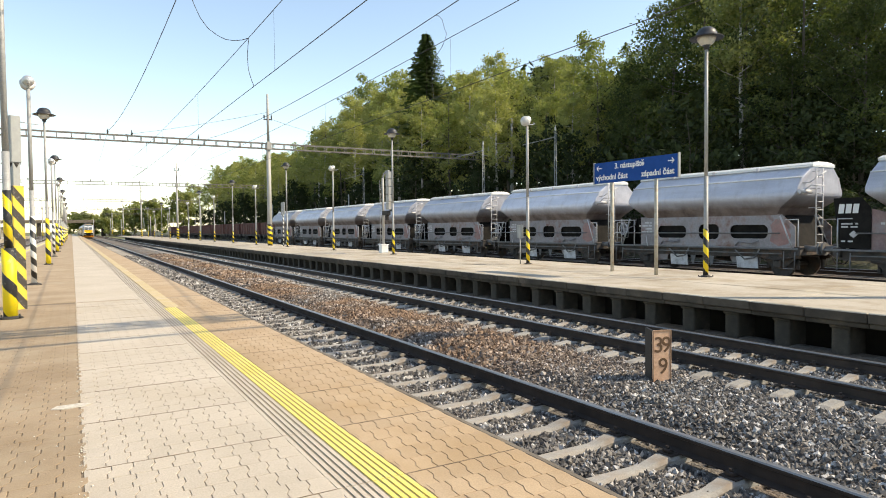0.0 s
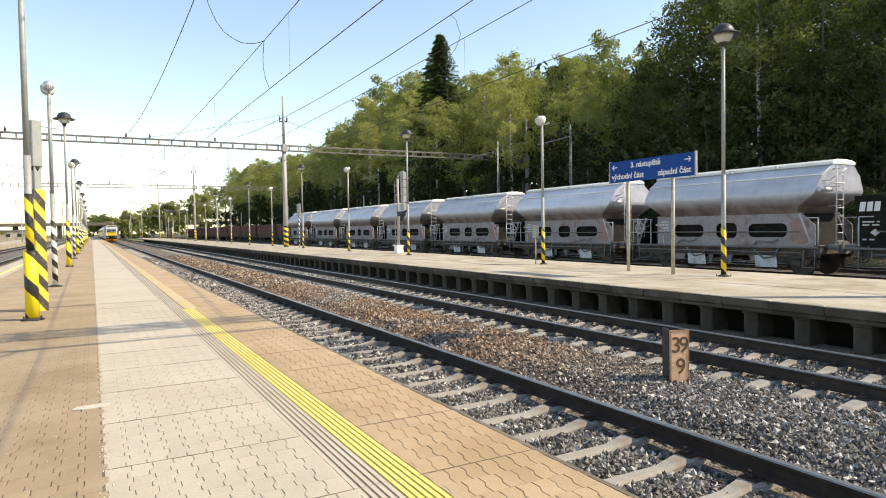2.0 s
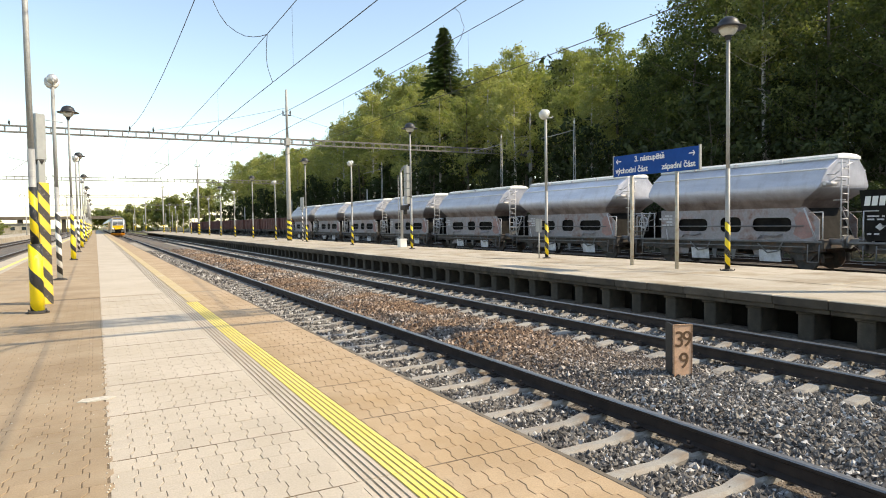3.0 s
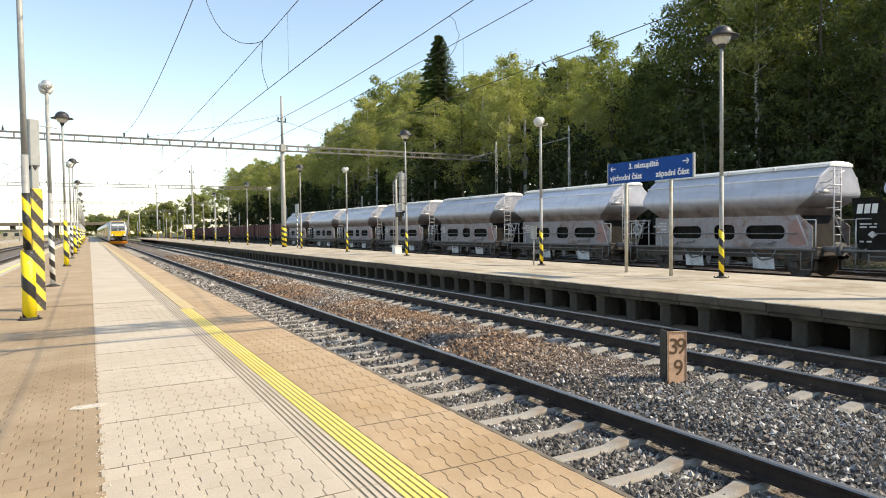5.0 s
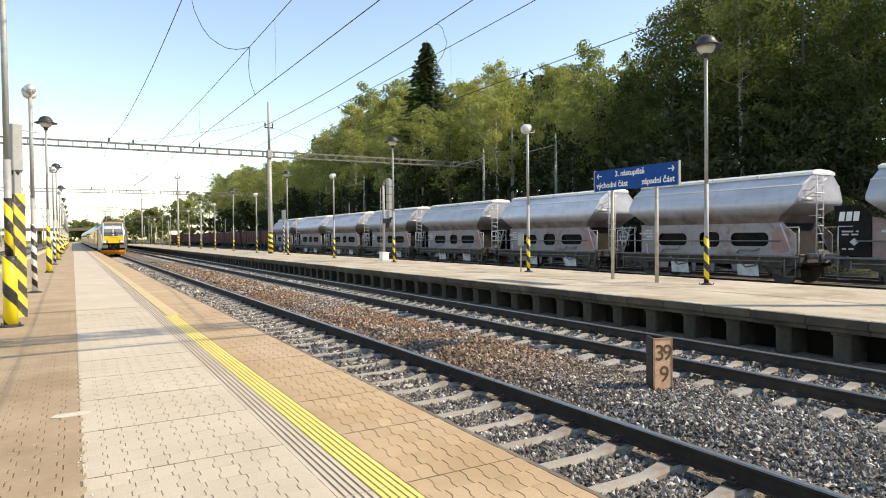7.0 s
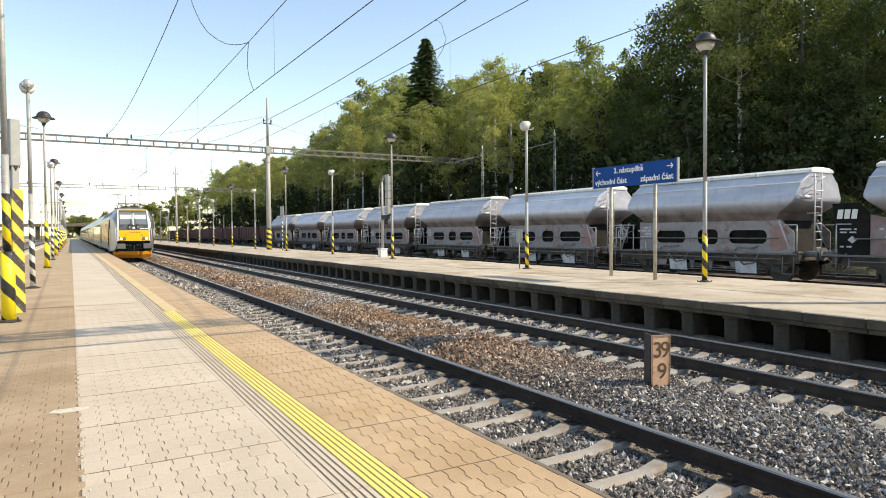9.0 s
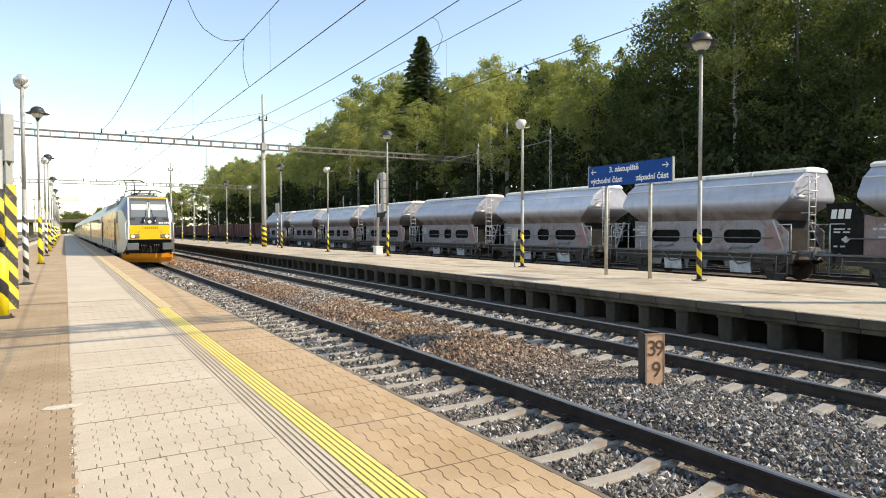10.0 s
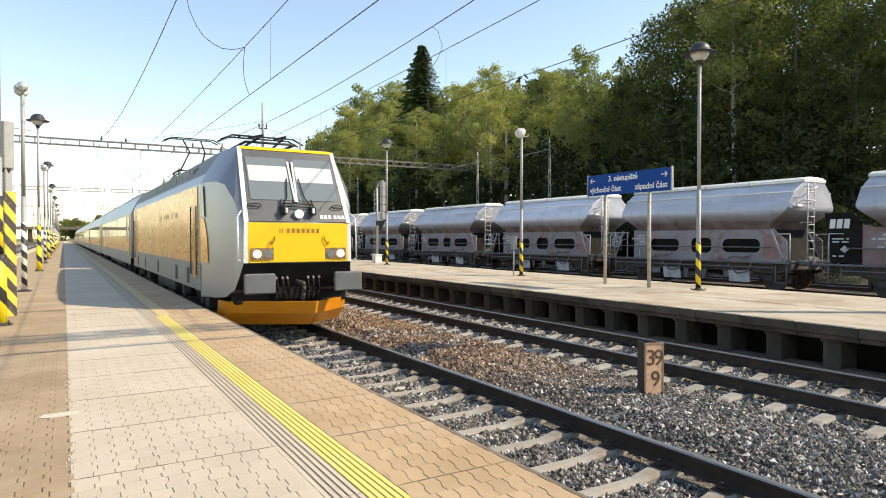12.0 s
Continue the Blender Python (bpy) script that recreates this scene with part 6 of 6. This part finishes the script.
def goods_train():
    first = hopper_wagon()
    for k in range(-2, 7):
        m = pose(22.7, 12.15 + 9.7 * k + 4.85, RAIL_Z)
        if k == -2:
            first.matrix_basis = m
        else:
            wagon = copy_thing(first, m)
        if k == -1:
            for ob in list(wagon.children):
                if ob.name.split(".")[0] == "side_wall":
                    ob.data = ob.data.copy()
                    ob.data.materials[0] = M_REDGRIME
                elif ob.name.split(".")[0] in ("handrail", "rail_post", "brake_wheel", "end_pipe"):
                    bpy.data.objects.remove(ob)
            part("end_wall", made(lambda bm: plate(bm, [(-3.215, 1.02), (-2.855, 1.02), (-2.855, 2.25), (-3.215, 2.35)], (-1.1, 0, 0), (0, -1, 0), (0, 0, 1), 0.03)), M_REDGRIME, wagon, "reddish grimy wall end")
            part("end_gusset", made(lambda bm: plate(bm, [(-4.15, 1.1), (-3.22, 1.1), (-3.22, 2.4), (-3.5, 2.72), (-4.35, 2.72)], (-1.16, 0, 0), (0, -1, 0), (0, 0, 1), 0.02)), M_MATT_BLACK, wagon, "black end plate with white bars")
            for i in range(3):
                part("mark_bar", made(lambda bm: plate(bm, [(0, 0), (0.17, 0), (0.21, 0.3), (0.04, 0.3)], (-1.182, 4.2 - i * 0.22, 2.22), (0, -1, 0), (0, 0, 1), 0.004)), M_WHITE, wagon)
            for z, row in ((1.86, (0.5, 0.12)), (1.76, (0.3, 0.3)), (1.3, (0.18, 0.22))):
                u = 4.1
                for wd in (0.7 * w for w in row):
                    part("small_mark", made(lambda bm: plate(bm, [(0, 0), (wd, 0), (wd, 0.05), (0, 0.05)], (-1.182, u, z), (0, -1, 0), (0, 0, 1), 0.004)), M_FLAP, wagon)
                    u -= wd + 0.08
            part("diamond_mark", made(lambda bm: plate(bm, [(-0.14, 0), (0, -0.12), (0.14, 0), (0, 0.12)], (-1.182, 3.72, 1.55), (0, -1, 0), (0, 0, 1), 0.004)), M_FLAP, wagon)
    # open red-brown wagons further along
    root = thing("open_wagon", "rusty red-brown open goods wagon in the far siding", "wagon", "open wagons in the far siding")
    part("body", made(lambda bm: (box(bm, -1.4, 1.4, -6.4, 6.4, 1.15, 2.9, 0.03), [box(bm, s * 1.43 - 0.04, s * 1.43 + 0.04, -6.2 + i * 1.24 - 0.06, -6.2 + i * 1.24 + 0.06, 1.1, 2.9, 0.01) for s in (-1, 1) for i in range(11)], box(bm, -1.46, 1.46, -6.45, 6.45, 2.86, 2.98, 0.02))), M_REDWAGON, root)
    part("underframe", made(lambda bm: box(bm, -1.2, 1.2, -6.4, 6.4, 0.8, 1.14, 0.02)), M_UNDER, root)
    bogie(root, -4.2, r=0.46, wheels=(-0.9, 0.9))
    bogie(root, 4.2, r=0.46, wheels=(-0.9, 0.9))
    root.matrix_basis = pose(27.4, 96, RAIL_Z)
    for i in range(1, 9):
        copy_thing(root, pose(27.4, 96 + 14.0 * i, RAIL_Z))


# ---- trees ----
M_BARK = surf("grey_bark", (0.1, 0.085, 0.065), (0.16, 0.14, 0.11), 3, 0.9, bump=0.6, bscale=12, stretch=(1, 1, 0.3))
M_BIRCH = surf("birch_bark", (0.45, 0.43, 0.39), (0.6, 0.58, 0.53), 2, 0.8, bump=0.3, bscale=10, stain=(0.08, 0.07, 0.06), stain_scale=3, stain_lo=0.52, stain_hi=0.6)
M_LEAF_LIGHT = leafy("birch_leaves", (0.285, 0.285, 0.13), (0.45, 0.42, 0.21), (0.21, 0.225, 0.1))
M_LEAF_MID = leafy("ash_leaves", (0.215, 0.232, 0.1), (0.36, 0.35, 0.155), (0.145, 0.172, 0.07))
M_LEAF_DARK = leafy("oak_leaves", (0.068, 0.088, 0.036), (0.165, 0.18, 0.07), (0.042, 0.058, 0.024), 0.45)
# deep shade of the wood is put into these darker leaves
M_LEAF_SHADE = leafy("shaded_leaves", (0.03, 0.042, 0.016), (0.055, 0.07, 0.025), (0.022, 0.032, 0.012), 0.22)
M_NEEDLE = leafy("spruce_needles", (0.1, 0.135, 0.08), (0.15, 0.19, 0.11), (0.08, 0.11, 0.065))


def leaf_cloud(rng, centres, radii, per, size):
    """Many small folded leaves scattered through clumps."""
    c = np.repeat(np.array(centres), per, 0)
    r = np.repeat(np.array(radii), per)[:, None]
    n = len(c)
    d = rng.normal(size=(n, 3))
    d /= np.linalg.norm(d, axis=1)[:, None]
    p = c + d * r * (rng.uniform(0.15, 1, (n, 1)) ** 0.5) * np.array((1, 1, 0.75))
    a = rng.normal(size=(n, 3))
    a /= np.linalg.norm(a, axis=1)[:, None]
    b = np.cross(a, rng.normal(size=(n, 3)))
    b /= np.linalg.norm(b, axis=1)[:, None]
    s = size * rng.uniform(0.6, 1.35, (n, 1))
    v = np.stack([p - a * s, p + b * s * 0.55, p + a * s, p - b * s * 0.55], 1).reshape(-1, 3)
    f = (np.arange(n)[:, None] * 4 + np.arange(4)[None]).tolist()
    return v, f


def broadleaf(seed, h, width, first, leaf, bark, label, clumps=130, per=48, size=0.15):
    rng = np.random.default_rng(seed)
    root = thing("tree", label, "tree", "trees of the wood")
    bm = bmesh.new()
    bend = rng.uniform(-0.4, 0.4, 2)
    def stem(t):
        return Vector((bend[0] * math.sin(t * 2.2), bend[1] * math.sin(t * 2.9), h * t))
    r0 = 0.012 * h
    for i in range(8):
        rod(bm, stem(i / 8.4), stem((i + 1) / 8.4), r0 * (1 - i / 9), r0 * (1 - (i + 1) / 9), 8, False)
    centres, radii = [], []
    for k in range(26):
        t = first + (0.97 - first) * (k / 25) ** 0.9
        a = k * 2.4 + rng.uniform(-0.4, 0.4)
        shape = math.sin(math.pi * min(1, 0.22 + 0.78 * (t - first) / (1 - first)) ** 0.85)
        reach = width * (0.3 + 0.75 * shape) * rng.uniform(0.7, 1.15)
        p0 = stem(t * 0.96)
        p1 = p0 + Vector((math.cos(a) * reach, math.sin(a) * reach, reach * rng.uniform(0.25, 0.8)))
        pm = p0.lerp(p1, 0.5) + Vector((0, 0, -0.08 * reach))
        rod(bm, p0, pm, r0 * 0.35 * (1.1 - t), r0 * 0.2 * (1.1 - t), 5, False)
        rod(bm, pm, p1, r0 * 0.2 * (1.1 - t), 0.012, 5, False)
        for q in range(clumps // 26):
            u = rng.uniform(0.35, 1.08)
            w = p0.lerp(p1, u) + Vector(rng.normal(size=3) * 0.32 * reach * 0.5)
            centres.append(tuple(w))
            radii.append(rng.uniform(0.45, 0.95) * width / 3.2)
    part("trunk", bm, bark, root)
    v, f = leaf_cloud(rng, centres, radii, per, size)
    ob = new("crown", soup("crown", v.tolist(), f, leaf))
    ob.parent = root
    return root


def spruce(seed, h, label):
    rng = np.random.default_rng(seed)
    root = thing("spruce_tree", label, "tree", "trees of the wood")
    part("trunk", made(rod, (0, 0, 0), (0, 0, h), 0.011 * h, 0.02, 8), M_BARK, root)
    vs, fs, n = [], [], 0
    z = h * 0.12
    while z < h * 0.985:
        reach = 0.29 * h * (1 - z / h) ** 0.8 + 0.15
        for k in range(9):
            a = k * 0.7 + z * 3.1 + rng.uniform(-0.2, 0.2)
            rr = reach * rng.uniform(0.75, 1.15)
            m = int(26 + 44 * rr)
            t = rng.uniform(0.1, 1, m)
            side = rng.normal(size=m) * 0.16 * rr * (1.15 - t)
            px = np.cos(a) * t * rr - np.sin(a) * side
            py = np.sin(a) * t * rr + np.cos(a) * side
            pz = z - 0.34 * rr * t + 0.12 * rr * t ** 3 - np.abs(side) * 0.25 + rng.normal(size=m) * 0.05
            s = rng.uniform(0.1, 0.2, m)
            da = a + rng.normal(size=m) * 0.7
            ux, uy = np.cos(da), np.sin(da)
            q = np.stack([np.stack([px - ux * s, py - uy * s, pz + s * 0.2], 1), np.stack([px - uy * s * 0.45, py + ux * s * 0.45, pz], 1),
                          np.stack([px + ux * s, py + uy * s, pz - s * 0.5], 1), np.stack([px + uy * s * 0.45, py - ux * s * 0.45, pz - s * 0.25], 1)], 1).reshape(-1, 3)
            vs.append(q)
            fs.extend((np.arange(m)[:, None] * 4 + np.arange(4)[None] + n).tolist())
            n += 4 * m
        z += 0.034 * h * (1.15 - z / h) + 0.1
    ob = new("crown", soup("crown", np.concatenate(vs).tolist(), fs, M_NEEDLE))
    ob.parent = root
    return root


def bank(x):
    return -1.0 + (0 if x < 28.5 else min(9.0, (x - 28.5) * 0.28))


# tops of the trees along the edge of the wood, as distance along the line and height
SKYLINE = ((40, 44, 47, 51, 54, 59, 65, 72, 84, 94, 106, 118, 125, 145, 172, 210), (16.3, 16.5, 17.4, 19.6, 19.8, 19.4, 20.6, 21.5, 22.3, 23.6, 24.5, 20.5, 18.0, 19.5, 21.0, 22.0))


def wood():
    birch = [broadleaf(11 + i, 17, 2.7, 0.43, M_LEAF_LIGHT, M_BIRCH, "slender birch with yellowing leaves and a pale trunk", 182, 40, 0.115) for i in range(3)]
    ash = [broadleaf(31 + i, 18, 3.6, 0.3, M_LEAF_MID, M_BARK, "tall broadleaf tree with a loose green crown", 156, 38, 0.155) for i in range(3)]
    oak = [broadleaf(51 + i, 17, 4.2, 0.16, M_LEAF_DARK, M_BARK, "dark leafy tree with a deep crown", 208, 42, 0.125) for i in range(3)]
    shrub = [broadleaf(71 + i, 8, 3.0, 0.05, M_LEAF_SHADE, M_BARK, "dark filler tree with the shade of the wood in its leaves", 78, 22, 0.19) for i in range(2)]
    # lighter ash leaves on the far trees stand in for haze
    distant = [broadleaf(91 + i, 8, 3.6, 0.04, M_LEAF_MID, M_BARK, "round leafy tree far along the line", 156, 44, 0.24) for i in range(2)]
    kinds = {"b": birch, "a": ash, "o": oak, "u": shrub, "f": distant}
    used = set()
    rng = random.Random(4)

    def plant(kind, x, y, top):
        src = kinds[kind][rng.randrange(len(kinds[kind]))]
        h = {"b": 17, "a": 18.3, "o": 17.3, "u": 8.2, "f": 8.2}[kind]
        s = (top - bank(x)) / h
        m = pose(x, y, bank(x) - 0.15, 0, 0, rng.uniform(0, 360))
        if src.name in used:
            ob = copy_thing(src, m)
        else:
            used.add(src.name)
            ob = src
            ob.matrix_basis = m
        ob.scale = (s * rng.uniform(0.9, 1.15),) * 2 + (s,)

    # close tall trees over the near wagons
    for x, y, k, top in ((40, 15.5, "o", 18.5), (38.5, 17.2, "o", 12), (46, 19, "o", 20.5), (46.5, 14.5, "o", 20.5), (53, 22, "o", 24), (53, 16, "o", 23), (36.5, 16.2, "u", 7), (43, 17, "u", 9), (42, 20.5, "u", 9), (38.5, 19.5, "o", 15), (40.5, 23.5, "o", 20), (39, 26.8, "a", 18.5), (39.5, 30.5, "o", 19.5), (41, 34.5, "o", 19.5), (39.8, 37.2, "o", 15), (38, 23, "o", 12), (37.5, 28.5, "o", 11), (37.5, 34, "o", 12.5),
                         (46, 24, "o", 22), (46, 29, "o", 22), (46.5, 34, "o", 22), (46, 40, "o", 18), (53, 28, "o", 25), (53, 35, "o", 25), (53, 43, "o", 24), (37, 19, "u", 7), (36.5, 25, "u", 7), (36, 31, "u", 7.5), (36, 36.5, "u", 7.5), (60, 20, "o", 23), (60, 26, "o", 24), (60, 32, "o", 24), (60, 38, "o", 24), (60, 45, "o", 23), (56, 31, "u", 14), (56, 37, "u", 14), (50, 26, "u", 13), (50, 32, "u", 13), (50, 38, "u", 13)):
        plant(k, x, y, top)
    y = 41.0
    i = 0
    while y < 215:
        t = (y - 41) / 175
        base = float(np.interp(y, SKYLINE[0], SKYLINE[1]))
        plant("bab"[i % 3], 36.5 + rng.uniform(-1.5, 1.5), y, 1.35 + (base - 1.35) * 0.8 * rng.uniform(0.85, 1.0))
        plant("abb"[i % 3], 41 + rng.uniform(-1.5, 1.5), y + rng.uniform(-1, 2), base * rng.uniform(0.9, 1.03))
        if i % 2 == 0:
            plant("u", 34.5 + rng.uniform(-1, 1), y + 2, 6.5 + rng.uniform(-1, 2.5))
        plant("ab"[i % 2], 47 + rng.uniform(-2, 2), y + rng.uniform(-1, 2), 1.35 + (base - 1.35) * 1.15 * rng.uniform(0.88, 1.02))
        # the wood goes on behind: dark rows added to block light between trunks
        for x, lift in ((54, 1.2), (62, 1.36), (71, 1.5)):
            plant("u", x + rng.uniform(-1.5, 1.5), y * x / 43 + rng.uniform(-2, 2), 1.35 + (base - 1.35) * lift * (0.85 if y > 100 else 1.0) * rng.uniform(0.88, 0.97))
        y += 4.6 + 2.4 * t * 2
        i += 1
    # dark filler growth under and behind the tall trees, standing in for shade
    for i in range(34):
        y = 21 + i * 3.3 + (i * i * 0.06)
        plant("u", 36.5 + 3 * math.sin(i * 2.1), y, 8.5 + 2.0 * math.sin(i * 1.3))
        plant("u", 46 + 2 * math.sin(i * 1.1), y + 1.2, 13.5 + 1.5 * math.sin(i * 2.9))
    s = spruce(5, 22, "tall dark spruce standing above the birches")
    s.matrix_basis = pose(39.2, 71.2, bank(39.2) - 0.1)
    s.scale = (1.22, 1.22, 1.1)
    # a made-up dark row behind the sidings, for the shade between wagons
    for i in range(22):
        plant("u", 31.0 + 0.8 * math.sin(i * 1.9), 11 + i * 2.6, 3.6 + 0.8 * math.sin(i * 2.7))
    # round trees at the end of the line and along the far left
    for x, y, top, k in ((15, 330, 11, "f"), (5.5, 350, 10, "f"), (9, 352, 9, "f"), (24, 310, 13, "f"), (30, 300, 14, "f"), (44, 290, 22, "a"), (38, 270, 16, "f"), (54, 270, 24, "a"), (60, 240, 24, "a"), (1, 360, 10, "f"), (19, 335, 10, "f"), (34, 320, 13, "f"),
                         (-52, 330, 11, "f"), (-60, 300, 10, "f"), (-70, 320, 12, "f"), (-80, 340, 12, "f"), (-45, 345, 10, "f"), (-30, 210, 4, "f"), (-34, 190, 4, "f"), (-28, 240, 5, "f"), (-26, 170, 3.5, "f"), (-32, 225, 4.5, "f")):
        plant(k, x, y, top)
    # one birch at the edge, its lighter leaves standing in for sunlight
    plant("b", 38.0, 26.2, 19.8)


def distance():
    """Road bridge at the end of the line, a pale platform and a few buildings on the other side."""
    root = thing("road_bridge", "grey concrete road bridge far along the line", "bridge", m=pose(0, 345, -1))
    part("deck", made(lambda bm: box(bm, -45, 70, -5, 5, 6.2, 7.6, 0.1)), M_CONCRETE, root)
    for x in (-30, -13, 13, 34, 52):
        part("pier", made(lambda bm, xx=x: box(bm, xx - 0.8, xx + 0.8, -4, 4, 0, 6.2, 0.1)), M_SUPPORT, root)
    root = thing("platform_side", "pale side platform beyond the next tracks", "platform", kind="structure")
    part("deck", made(lambda bm: box(bm, -17.5, -11.8, 20, 260, -1.0, 0.0, 0.05)), M_DECK, root)
    for x, y, w, d, h in ((-42, 255, 26, 12, 6.5), (-75, 300, 30, 14, 7.5), (-30, 330, 14, 10, 4)):
        b = thing("house", "low pale building far beside the line", "building", m=pose(x, y, -1))
        part("wall", made(lambda bm: box(bm, -w / 2, w / 2, -d / 2, d / 2, 0, h)), M_DECK, b)
        part("roof", made(lambda bm: box(bm, -w / 2 - 0.4, w / 2 + 0.4, -d / 2 - 0.4, d / 2 + 0.4, h, h + 0.5)), M_TRUSS, b)
        for i in range(int(w / 4)):
            part("window", made(lambda bm, xx=-w / 2 + 2 + i * 4: box(bm, xx - 0.8, xx + 0.8, -d / 2 - 0.05, -d / 2 + 0.1, h * 0.4, h * 0.75)), M_GLASS, b)
    # short far platform lamps, masts and signals show as thin uprights
    root = thing("signal_post", "slender pale post far along the line", "post", "posts along the line", m=pose(19.9, 120, -0.9))
    part("post", made(lambda bm: rod(bm, (0, 0, 0), (0, 0, 6.5), 0.12, 0.08, 8)), M_MAST, root)
    for i, (x, y) in enumerate(((19.9, 165), (11.0, 235), (15, 250), (20, 225), (25, 240), (30, 190), (30, 150), (30, 235), (6.5, 250), (30, 110), (30, 75), (20.0, 205), (-12, 150), (-19, 120), (-19, 160))):
        copy_thing(root, pose(x, y, -0.9))


lamps()
info_pillar()
platform_sign()
km_post()
rail_signal()
small_board()
switch_box()
siding_masts()
overhead()
train = passenger_train()
goods_train()
wood()
distance()
near_platform()
far_platform()
all_stones()
grit()


def motions():
    """The train runs in along the near track and brakes."""
    for car, back in train:
        walk(car, [(i * 0.5, pose(4.0, nose_at(i * 0.5) + back, RAIL_Z)) for i in range(25)])


motions()
